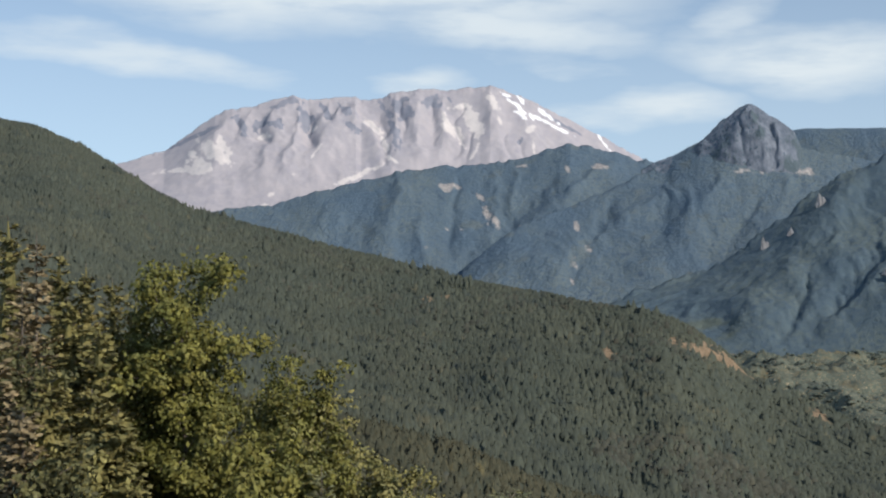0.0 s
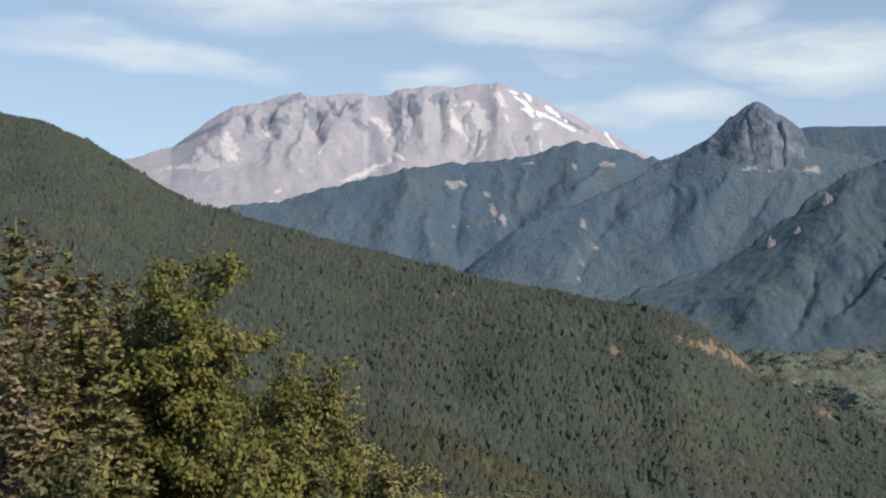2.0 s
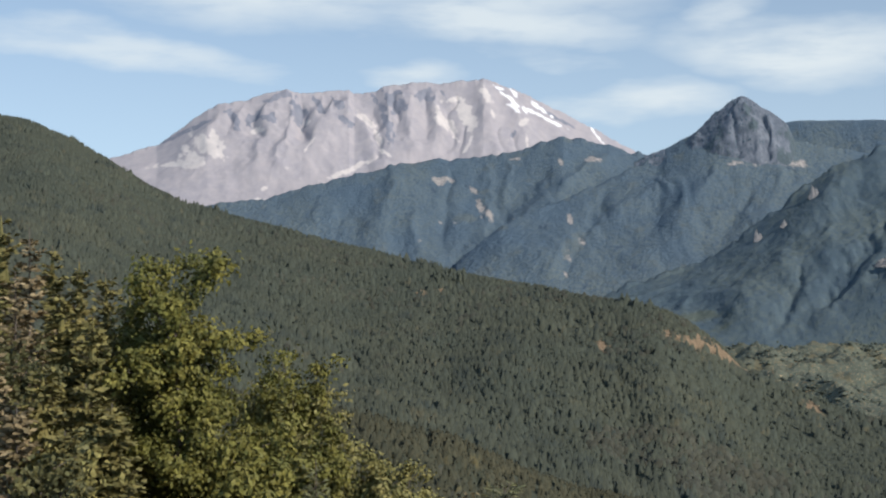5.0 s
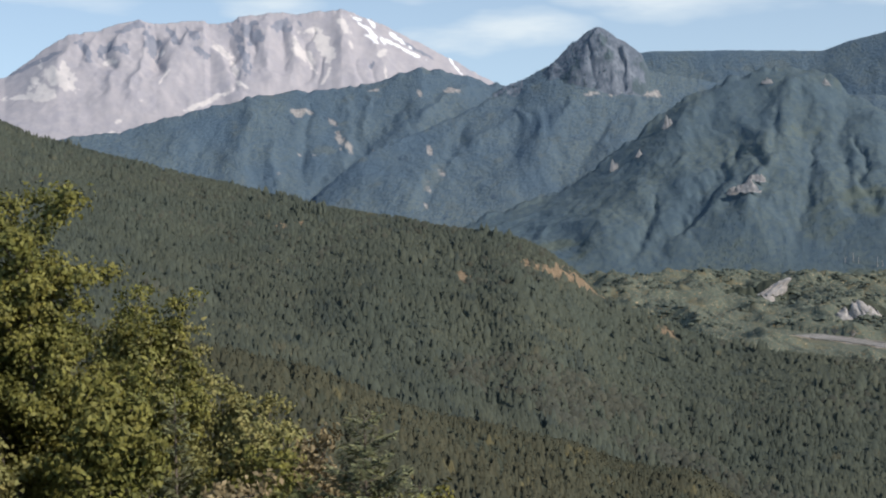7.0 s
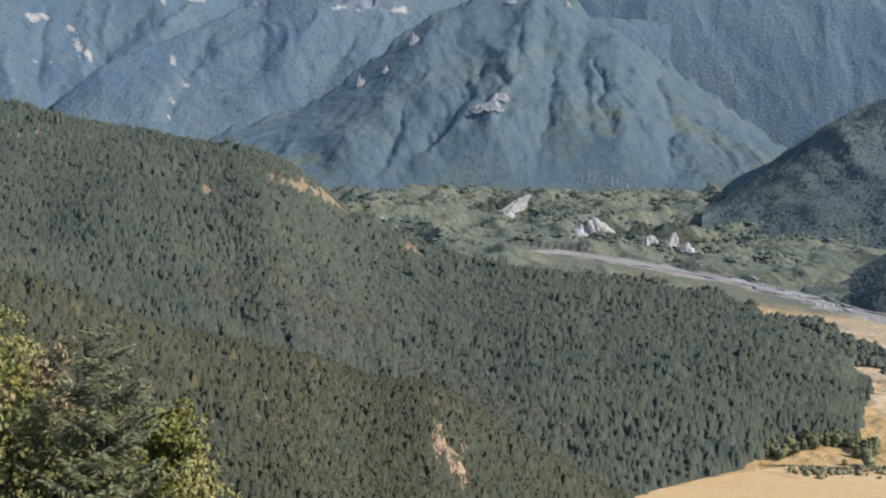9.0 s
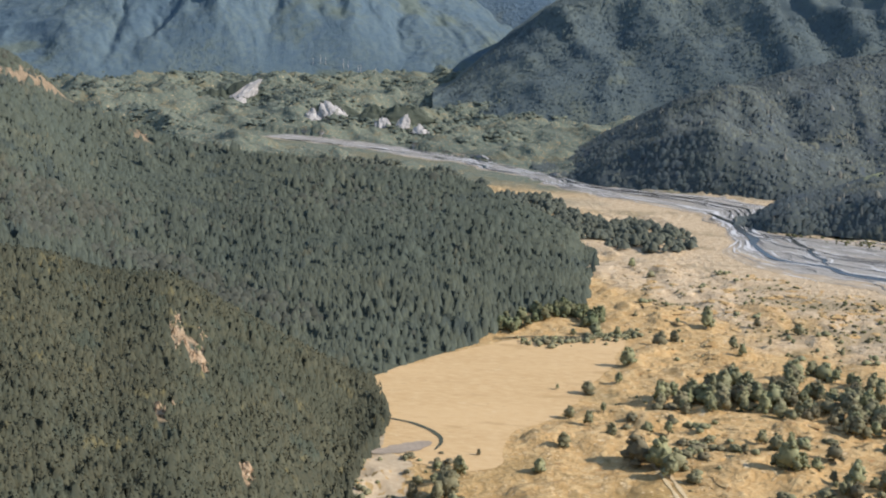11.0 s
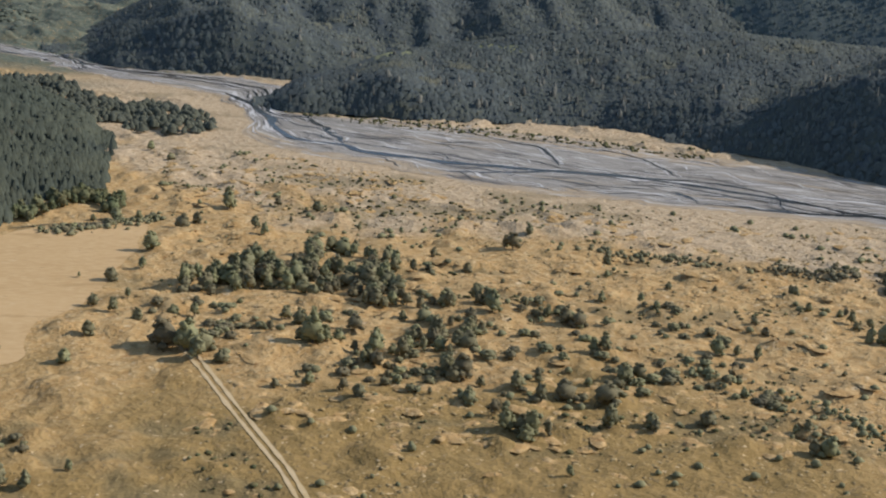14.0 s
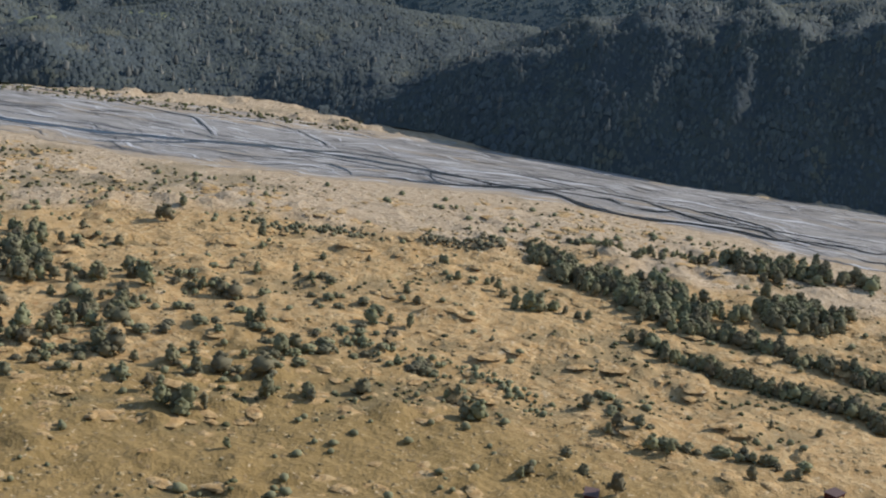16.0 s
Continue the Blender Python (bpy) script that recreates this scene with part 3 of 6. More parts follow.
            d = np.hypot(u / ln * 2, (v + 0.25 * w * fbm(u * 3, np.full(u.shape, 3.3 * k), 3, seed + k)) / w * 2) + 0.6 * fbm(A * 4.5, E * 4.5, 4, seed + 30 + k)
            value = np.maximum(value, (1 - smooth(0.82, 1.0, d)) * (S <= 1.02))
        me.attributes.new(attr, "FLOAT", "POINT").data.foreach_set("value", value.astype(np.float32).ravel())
    ob = tagged(new(name, me), label, "hill", kind="structure")
    return {"az": az, "s": s, "P": P, "ns": ns, "ob": ob}


def spot(h, bearing, rise):
    """The place on a hillside's front at that bearing and rise."""
    f = float(np.interp(bearing, h["az"], np.arange(len(h["az"]))))
    i = min(int(f), len(h["az"]) - 2)
    col = h["P"][i, :h["ns"]] * (1 - f + i) + h["P"][i + 1, :h["ns"]] * (f - i)
    e = np.maximum.accumulate(np.degrees(np.arctan2(col[:, 2] - EYE_Z, np.hypot(col[:, 0], col[:, 1]))))
    g = float(np.interp(rise, e + np.arange(len(e)) * 1e-7, np.arange(len(e))))
    j = min(int(g), h["ns"] - 2)
    return Vector(col[j] * (1 - g + j) + col[j + 1] * (g - j))


# bare places on the hills: bearing, rise, length, width, lean, in degrees
RIDGE_CUTS = [(9.5, -4.9, 1.1, 0.4, 100), (10.7, -5.25, 1.9, 0.6, 108), (11.8, -5.8, 1.3, 0.5, 118), (14.95, -7.6, 1.0, 0.5, 125), (6.6, -5.4, 0.6, 0.4, 160), (-0.66, -3.2, 0.5, 0.3, 85), (0.12, -3.08, 0.5, 0.13, 90)]
SPUR_CUTS = [(16.4, -15.6, 1.7, 1.3, 130), (17.0, -16.6, 1.0, 0.7, 120), (15.4, -18.6, 1.0, 0.7, 140), (18.8, -21.1, 0.9, 0.6, 150)]
near_ridge = hill("near_ridge", "long forested ridge sloping down into the valley", M_FLOOR,
    [(-30, 6.2), (-22, 5.1), (-17.3, 3.98), (-16, 3.8), (-14.5, 3.14), (-13.0, 2.3), (-11.5, 1.28), (-10, 0.62), (-6.9, -0.27), (-3.3, -1.2), (0.4, -2.12), (3.8, -2.75), (7, -3.3), (9, -3.6), (10, -4.05), (11.2, -4.9), (12.1, -5.8), (13.3, -6.4), (15.6, -7.35), (17.7, -7.9), (21, -8.3), (24.5, -8.6), (27, -9.0), (28.6, -9.4), (30.4, -10.1), (32.2, -11.0), (33.3, -12.4)],
    [(-30, 3100), (-17, 2800), (-10, 2400), (0, 1950), (8, 1680), (20, 1470), (28, 1420), (33.3, 1290)], [(-30, 700), (15, 850), (23.7, 890), (25.9, 934), (28.3, 977), (30, 1040), (32.9, 1095), (33.3, 1250)], [(-30, 90), (0, 40), (15, 10), (24, 0), (33.3, 0)],
    (330, 130), amp=22, gullies=6, bend=0.95, trees=9, back=300, seed=21, grain=130,
    covers={"cut": RIDGE_CUTS})
near_spur = hill("near_spur", "steep wooded spur ending at the meadow", M_FLOOR,
    [(-30, -4), (-14, -5.8), (-4, -7.7), (0.2, -8.7), (6, -10.75), (11, -11.95), (13, -12.9), (15.7, -13.9), (17.3, -14.4), (20.1, -15.6), (22, -16.5), (23.8, -17.5), (24.7, -19.0)],
    [(-30, 760), (10, 800), (20, 830), (23.8, 870), (24.7, 820)], [(-30, 250), (8, 290), (16, 380), (20, 480), (22, 560), (23.1, 690), (24.3, 770), (24.7, 800)], [(-30, 120), (8, 95), (16, 78), (20, 40), (22, 2), (24.7, 0)],
    (220, 70), amp=11, gullies=8, bend=1.0, trees=9, back=140, seed=31, covers={"cut": SPUR_CUTS})
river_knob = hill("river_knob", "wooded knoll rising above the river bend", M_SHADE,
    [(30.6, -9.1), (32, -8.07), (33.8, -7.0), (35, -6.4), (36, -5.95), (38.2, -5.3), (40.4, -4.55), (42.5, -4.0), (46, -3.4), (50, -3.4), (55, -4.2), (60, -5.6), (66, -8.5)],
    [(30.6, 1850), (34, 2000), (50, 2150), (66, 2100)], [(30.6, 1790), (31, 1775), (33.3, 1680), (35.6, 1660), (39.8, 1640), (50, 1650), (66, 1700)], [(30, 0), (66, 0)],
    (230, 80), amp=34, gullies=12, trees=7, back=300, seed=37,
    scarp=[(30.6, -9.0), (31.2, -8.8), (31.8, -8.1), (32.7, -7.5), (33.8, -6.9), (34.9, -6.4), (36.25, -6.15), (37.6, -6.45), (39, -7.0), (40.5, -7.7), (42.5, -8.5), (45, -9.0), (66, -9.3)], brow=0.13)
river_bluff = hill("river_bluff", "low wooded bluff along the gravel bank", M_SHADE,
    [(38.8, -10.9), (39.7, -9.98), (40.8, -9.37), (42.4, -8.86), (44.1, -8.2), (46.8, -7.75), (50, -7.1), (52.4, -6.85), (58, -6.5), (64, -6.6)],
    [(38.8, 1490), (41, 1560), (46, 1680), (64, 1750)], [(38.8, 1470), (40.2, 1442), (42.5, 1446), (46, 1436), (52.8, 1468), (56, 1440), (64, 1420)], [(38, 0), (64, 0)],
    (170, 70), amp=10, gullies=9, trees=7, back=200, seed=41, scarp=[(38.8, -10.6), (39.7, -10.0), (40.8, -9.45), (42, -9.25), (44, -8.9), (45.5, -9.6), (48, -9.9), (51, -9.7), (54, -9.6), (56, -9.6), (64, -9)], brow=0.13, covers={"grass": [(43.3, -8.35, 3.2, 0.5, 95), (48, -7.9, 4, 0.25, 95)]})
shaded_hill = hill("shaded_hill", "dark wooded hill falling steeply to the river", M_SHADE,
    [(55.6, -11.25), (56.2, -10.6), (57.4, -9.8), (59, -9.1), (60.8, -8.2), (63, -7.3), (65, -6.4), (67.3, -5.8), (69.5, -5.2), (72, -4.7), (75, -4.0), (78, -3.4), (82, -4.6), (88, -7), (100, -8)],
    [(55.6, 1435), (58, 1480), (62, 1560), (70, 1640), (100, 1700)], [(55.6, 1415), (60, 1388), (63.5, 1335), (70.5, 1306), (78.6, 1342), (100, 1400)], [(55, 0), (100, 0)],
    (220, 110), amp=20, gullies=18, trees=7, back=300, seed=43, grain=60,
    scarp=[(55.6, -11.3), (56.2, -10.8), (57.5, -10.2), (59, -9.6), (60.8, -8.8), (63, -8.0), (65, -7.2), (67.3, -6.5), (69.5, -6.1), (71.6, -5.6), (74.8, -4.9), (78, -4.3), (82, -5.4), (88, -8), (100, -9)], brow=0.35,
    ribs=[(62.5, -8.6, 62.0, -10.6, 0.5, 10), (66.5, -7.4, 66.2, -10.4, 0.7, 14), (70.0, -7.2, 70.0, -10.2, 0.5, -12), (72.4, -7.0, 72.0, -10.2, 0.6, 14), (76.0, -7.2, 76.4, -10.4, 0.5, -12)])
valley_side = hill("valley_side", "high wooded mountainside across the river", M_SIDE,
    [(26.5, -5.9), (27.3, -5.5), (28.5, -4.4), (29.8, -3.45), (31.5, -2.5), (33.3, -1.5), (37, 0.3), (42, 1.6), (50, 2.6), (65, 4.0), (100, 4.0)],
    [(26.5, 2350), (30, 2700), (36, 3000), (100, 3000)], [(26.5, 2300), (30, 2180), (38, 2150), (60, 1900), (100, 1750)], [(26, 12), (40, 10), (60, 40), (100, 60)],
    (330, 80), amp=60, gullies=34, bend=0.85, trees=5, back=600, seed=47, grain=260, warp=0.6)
cliff_hill = hill("cliff_hill", "broad forested hill with rock outcrops, blued by painted haze", M_HILL,
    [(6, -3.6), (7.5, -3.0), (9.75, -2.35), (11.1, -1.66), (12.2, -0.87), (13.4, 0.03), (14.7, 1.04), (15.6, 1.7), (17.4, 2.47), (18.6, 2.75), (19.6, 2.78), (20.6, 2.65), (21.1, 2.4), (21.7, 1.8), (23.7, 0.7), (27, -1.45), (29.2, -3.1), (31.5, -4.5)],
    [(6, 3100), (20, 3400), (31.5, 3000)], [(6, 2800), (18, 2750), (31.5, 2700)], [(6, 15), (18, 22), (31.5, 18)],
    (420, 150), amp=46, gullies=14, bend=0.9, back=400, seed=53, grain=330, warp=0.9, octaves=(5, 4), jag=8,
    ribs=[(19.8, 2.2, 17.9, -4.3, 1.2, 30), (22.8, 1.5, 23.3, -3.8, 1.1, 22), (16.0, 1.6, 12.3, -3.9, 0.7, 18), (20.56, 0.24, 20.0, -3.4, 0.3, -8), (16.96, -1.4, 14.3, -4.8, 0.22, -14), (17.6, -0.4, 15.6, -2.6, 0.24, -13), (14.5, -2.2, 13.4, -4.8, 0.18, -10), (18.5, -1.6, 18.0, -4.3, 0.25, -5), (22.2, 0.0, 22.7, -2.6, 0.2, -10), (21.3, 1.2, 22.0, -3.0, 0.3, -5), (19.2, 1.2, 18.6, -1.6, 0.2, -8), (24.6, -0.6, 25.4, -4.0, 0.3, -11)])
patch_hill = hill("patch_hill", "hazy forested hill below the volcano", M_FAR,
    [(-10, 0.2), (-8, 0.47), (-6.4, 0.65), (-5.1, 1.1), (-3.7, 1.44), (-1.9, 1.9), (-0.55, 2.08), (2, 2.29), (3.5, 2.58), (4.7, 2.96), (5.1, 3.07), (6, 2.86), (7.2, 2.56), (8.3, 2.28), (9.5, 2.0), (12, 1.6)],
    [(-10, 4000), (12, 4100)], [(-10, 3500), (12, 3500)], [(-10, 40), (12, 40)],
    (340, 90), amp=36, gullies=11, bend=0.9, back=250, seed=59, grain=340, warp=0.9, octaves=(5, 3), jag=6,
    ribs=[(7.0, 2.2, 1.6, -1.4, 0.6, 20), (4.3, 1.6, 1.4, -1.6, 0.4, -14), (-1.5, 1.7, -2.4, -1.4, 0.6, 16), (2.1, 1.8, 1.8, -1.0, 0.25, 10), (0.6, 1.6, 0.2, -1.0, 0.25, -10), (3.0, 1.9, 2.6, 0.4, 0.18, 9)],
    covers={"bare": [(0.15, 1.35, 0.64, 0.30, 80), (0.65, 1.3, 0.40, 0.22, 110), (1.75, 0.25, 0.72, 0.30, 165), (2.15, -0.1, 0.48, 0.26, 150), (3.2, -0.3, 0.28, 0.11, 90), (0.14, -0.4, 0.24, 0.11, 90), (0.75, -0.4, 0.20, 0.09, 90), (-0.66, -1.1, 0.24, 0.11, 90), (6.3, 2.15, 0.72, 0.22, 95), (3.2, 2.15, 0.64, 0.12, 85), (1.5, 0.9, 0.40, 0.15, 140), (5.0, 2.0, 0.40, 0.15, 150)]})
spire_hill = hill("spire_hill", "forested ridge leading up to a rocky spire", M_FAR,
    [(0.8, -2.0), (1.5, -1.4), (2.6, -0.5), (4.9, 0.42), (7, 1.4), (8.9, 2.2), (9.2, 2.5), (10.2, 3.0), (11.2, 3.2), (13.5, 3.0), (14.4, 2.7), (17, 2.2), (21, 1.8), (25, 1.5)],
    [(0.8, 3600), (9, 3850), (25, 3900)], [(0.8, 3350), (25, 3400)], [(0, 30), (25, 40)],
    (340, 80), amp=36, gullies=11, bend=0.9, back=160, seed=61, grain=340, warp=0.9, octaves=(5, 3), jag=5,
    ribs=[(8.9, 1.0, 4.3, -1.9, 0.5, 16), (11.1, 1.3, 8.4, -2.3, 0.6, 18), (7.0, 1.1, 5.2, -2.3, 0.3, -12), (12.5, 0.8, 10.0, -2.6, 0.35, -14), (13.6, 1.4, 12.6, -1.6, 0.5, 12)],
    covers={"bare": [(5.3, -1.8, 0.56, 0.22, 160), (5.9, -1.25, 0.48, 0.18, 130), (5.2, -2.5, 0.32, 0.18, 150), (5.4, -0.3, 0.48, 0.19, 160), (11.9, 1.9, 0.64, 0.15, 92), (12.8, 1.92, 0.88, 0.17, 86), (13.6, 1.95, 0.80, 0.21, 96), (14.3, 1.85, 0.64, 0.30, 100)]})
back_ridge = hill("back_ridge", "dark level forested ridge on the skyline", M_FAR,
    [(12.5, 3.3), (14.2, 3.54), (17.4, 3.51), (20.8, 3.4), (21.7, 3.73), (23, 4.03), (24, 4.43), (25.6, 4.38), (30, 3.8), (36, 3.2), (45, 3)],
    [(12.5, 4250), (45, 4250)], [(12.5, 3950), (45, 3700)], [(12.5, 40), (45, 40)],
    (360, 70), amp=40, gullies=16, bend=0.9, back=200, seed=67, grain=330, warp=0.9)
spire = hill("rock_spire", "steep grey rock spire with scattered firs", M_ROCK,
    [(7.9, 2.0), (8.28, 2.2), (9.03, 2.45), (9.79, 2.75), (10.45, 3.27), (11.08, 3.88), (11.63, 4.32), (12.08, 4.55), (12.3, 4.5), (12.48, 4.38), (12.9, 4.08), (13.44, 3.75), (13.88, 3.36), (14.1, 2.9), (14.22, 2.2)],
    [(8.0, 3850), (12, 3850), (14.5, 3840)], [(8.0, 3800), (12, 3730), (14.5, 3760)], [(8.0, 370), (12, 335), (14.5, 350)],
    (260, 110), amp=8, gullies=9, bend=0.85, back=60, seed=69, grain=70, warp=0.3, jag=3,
    ribs=[(12.1, 4.3, 11.2, 2.4, 0.3, 16), (12.4, 4.1, 12.8, 2.2, 0.22, 16), (13.1, 3.6, 13.5, 2.2, 0.2, 13), (11.8, 3.9, 11.9, 2.3, 0.14, -16), (13.0, 3.7, 13.3, 2.2, 0.12, -16), (10.4, 3.0, 10.2, 2.2, 0.2, 14)])
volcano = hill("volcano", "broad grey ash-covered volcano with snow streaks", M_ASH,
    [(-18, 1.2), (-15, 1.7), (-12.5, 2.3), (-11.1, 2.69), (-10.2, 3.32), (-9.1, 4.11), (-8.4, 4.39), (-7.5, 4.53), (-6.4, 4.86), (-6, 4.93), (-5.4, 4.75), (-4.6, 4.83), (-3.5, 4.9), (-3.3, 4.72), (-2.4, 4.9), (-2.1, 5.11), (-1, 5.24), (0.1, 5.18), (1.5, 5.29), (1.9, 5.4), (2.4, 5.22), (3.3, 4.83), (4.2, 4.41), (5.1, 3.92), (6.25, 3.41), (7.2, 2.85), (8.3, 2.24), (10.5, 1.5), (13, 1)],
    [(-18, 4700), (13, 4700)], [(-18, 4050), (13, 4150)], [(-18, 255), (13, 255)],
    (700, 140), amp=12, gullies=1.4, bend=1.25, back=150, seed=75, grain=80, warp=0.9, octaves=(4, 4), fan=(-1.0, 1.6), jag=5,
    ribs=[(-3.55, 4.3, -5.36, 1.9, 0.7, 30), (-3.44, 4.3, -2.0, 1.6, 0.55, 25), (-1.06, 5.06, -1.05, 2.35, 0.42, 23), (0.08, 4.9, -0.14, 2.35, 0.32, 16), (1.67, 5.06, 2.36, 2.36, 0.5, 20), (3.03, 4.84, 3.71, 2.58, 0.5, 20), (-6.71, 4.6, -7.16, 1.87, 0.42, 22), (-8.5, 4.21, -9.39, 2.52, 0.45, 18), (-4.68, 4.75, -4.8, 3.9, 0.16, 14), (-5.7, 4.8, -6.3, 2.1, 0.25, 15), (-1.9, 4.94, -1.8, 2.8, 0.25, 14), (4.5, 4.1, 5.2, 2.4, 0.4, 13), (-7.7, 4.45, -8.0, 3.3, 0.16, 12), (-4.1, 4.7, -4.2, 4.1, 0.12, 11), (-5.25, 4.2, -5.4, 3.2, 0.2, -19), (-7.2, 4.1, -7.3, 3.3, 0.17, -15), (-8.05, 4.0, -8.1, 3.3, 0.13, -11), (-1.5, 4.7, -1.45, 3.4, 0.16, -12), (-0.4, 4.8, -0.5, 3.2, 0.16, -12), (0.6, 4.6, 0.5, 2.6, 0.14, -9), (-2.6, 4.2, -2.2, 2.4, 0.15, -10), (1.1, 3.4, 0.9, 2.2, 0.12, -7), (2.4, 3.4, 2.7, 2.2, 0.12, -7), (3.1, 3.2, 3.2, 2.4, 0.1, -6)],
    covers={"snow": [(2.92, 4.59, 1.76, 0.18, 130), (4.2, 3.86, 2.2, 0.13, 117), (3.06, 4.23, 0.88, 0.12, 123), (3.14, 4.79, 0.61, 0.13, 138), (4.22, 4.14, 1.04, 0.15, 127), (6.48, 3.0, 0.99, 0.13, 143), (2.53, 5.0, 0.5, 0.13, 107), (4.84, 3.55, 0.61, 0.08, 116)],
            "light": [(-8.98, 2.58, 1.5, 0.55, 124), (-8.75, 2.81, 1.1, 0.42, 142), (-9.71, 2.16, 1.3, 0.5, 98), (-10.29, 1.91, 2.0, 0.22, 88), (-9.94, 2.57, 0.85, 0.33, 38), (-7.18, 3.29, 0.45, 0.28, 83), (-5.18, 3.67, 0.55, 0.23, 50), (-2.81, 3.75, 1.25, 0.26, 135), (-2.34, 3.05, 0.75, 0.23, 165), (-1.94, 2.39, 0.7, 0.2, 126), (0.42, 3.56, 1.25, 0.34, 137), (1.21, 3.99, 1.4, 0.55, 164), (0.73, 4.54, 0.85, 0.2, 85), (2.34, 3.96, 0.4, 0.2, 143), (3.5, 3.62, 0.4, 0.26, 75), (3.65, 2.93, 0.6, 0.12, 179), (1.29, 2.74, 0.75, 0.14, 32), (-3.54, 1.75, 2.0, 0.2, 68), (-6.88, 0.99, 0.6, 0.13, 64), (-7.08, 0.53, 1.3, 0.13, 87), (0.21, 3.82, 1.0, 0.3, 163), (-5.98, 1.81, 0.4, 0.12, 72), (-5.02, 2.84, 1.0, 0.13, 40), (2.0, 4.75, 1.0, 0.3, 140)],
            # rim: dark cliff rock, with bluish shade of crater-wall hollows put into its colour
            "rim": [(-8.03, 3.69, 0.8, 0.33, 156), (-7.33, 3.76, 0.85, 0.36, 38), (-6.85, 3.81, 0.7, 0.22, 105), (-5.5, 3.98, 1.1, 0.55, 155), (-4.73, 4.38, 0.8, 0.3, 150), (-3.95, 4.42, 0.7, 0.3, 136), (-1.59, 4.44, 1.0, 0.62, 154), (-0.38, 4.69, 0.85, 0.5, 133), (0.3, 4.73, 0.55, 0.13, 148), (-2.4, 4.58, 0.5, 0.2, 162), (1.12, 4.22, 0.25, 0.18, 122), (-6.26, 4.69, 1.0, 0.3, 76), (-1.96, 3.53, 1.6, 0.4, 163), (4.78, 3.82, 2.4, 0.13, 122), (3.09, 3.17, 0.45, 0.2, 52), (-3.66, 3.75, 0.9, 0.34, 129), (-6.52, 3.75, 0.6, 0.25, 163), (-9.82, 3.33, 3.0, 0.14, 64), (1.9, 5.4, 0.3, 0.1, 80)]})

# the bank on which the camera stands
na, nr = 240, 66
AZ, RR = np.meshgrid(np.linspace(-180, 180, na), np.concatenate([[0.0], np.geomspace(2.5, 900, nr - 1)]), indexing="ij")
wooded = (1 - smooth(-2, 14, AZ)) * smooth(-120, -80, AZ)
level = np.maximum(smooth(105, 130, AZ), 1 - smooth(-110, -80, AZ))
drop_a = along([(0, 278.3), (3, 277.4), (20, 270), (45, 258.5), (100, 235), (300, 160), (620, 90), (900, -10)], RR)
drop_b = along([(0, 278.3), (3, 277.4), (20, 266), (45, 248), (100, 210), (300, 90), (460, 2), (620, -6), (900, -8)], RR)
drop_c = along([(0, 278.3), (40, 278), (300, 262), (900, -10)], RR)
ZZ = (drop_a * wooded + drop_b * (1 - wooded)) * (1 - level) + drop_c * level - smooth(270, 330, RR) * wooded * 60
ZZ = ZZ + fbm(RR * np.sin(np.radians(AZ)) / 9, RR * np.cos(np.radians(AZ)) / 9, 4, 77) * np.minimum(RR / 40, 1) * 0.8
bank = np.stack([RR * np.sin(np.radians(AZ)), RR * np.cos(np.radians(AZ)), ZZ], -1)
tagged(new("lookout_bank", mesh_of("lookout_bank", bank.reshape(-1, 3), grid_faces(na, nr)[:, ::-1], M_BANK)), "steep brushy bank below the lookout", "hillside", kind="structure")


def bank_z(x, y):
    r = math.hypot(x, y)
    return float(along([(0, 278.3), (3, 277.4), (20, 270), (45, 258.5), (100, 235), (300, 160)], r))


# ---- woods ----
rng = np.random.default_rng(5)


def revolve(radii, heights, sides, jag, rs):
    """A closed jagged shape of rings; the last ring is a point."""
    verts, tris = [], []
    for k, (r, h) in enumerate(zip(radii, heights)):
        t = np.arange(sides) * 2 * np.pi / sides + rs.uniform(0, 0.6)
        rr = r * (1 + jag * rs.uniform(-1, 1, sides))
        verts.append(np.stack([rr * np.cos(t), rr * np.sin(t), h + 0.25 * jag * r * rs.uniform(-1, 1, sides)], -1))
    verts = np.concatenate(verts + [np.array([[0, 0, 1.0]])])
    n = len(radii)
    for k in range(n):
        for i in range(sides):
            j = (i + 1) % sides
            a, b = k * sides + i, k * sides + j
            if k < n - 1:
                tris += [(a, b, b + sides), (a, b + sides, a + sides)]
            else:
                tris.append((a, b, n * sides))
    return verts, np.array(tris)


def conifers(tiers, sides, slim, count=10, seed=1):
    rs = np.random.default_rng(seed)
    made = []
    for _ in range(count):
        w = slim * rs.uniform(0.8, 1.25)
        radii, heights = [w * 0.25], [0.02]
        for k in range(tiers):
            f = 1 - k / tiers
            radii += [w * f * rs.uniform(0.85, 1.15)]
            heights += [0.08 + 0.86 * k / tiers]
            if k == tiers - 1:
                radii += [w * 0.17]
                heights += [0.9]
            if k < tiers - 1:
                radii += [w * f * 0.62]
                heights += [0.08 + 0.86 * (k + 0.75) / tiers]
        made.append(revolve(radii, heights, sides, 0.28, rs))
    return made


def spires(sides, wide, count=14, seed=1):
    """Slim conifers for a closed canopy, a few faces each."""
    rs = np.random.default_rng(seed)
    made = []
    for _ in range(count):
        w = wide * rs.uniform(0.75, 1.3)
        made.append(revolve([w, w * rs.uniform(0.62, 0.85)], [0.2, rs.uniform(0.5, 0.66)], sides, 0.4, rs))
    return made


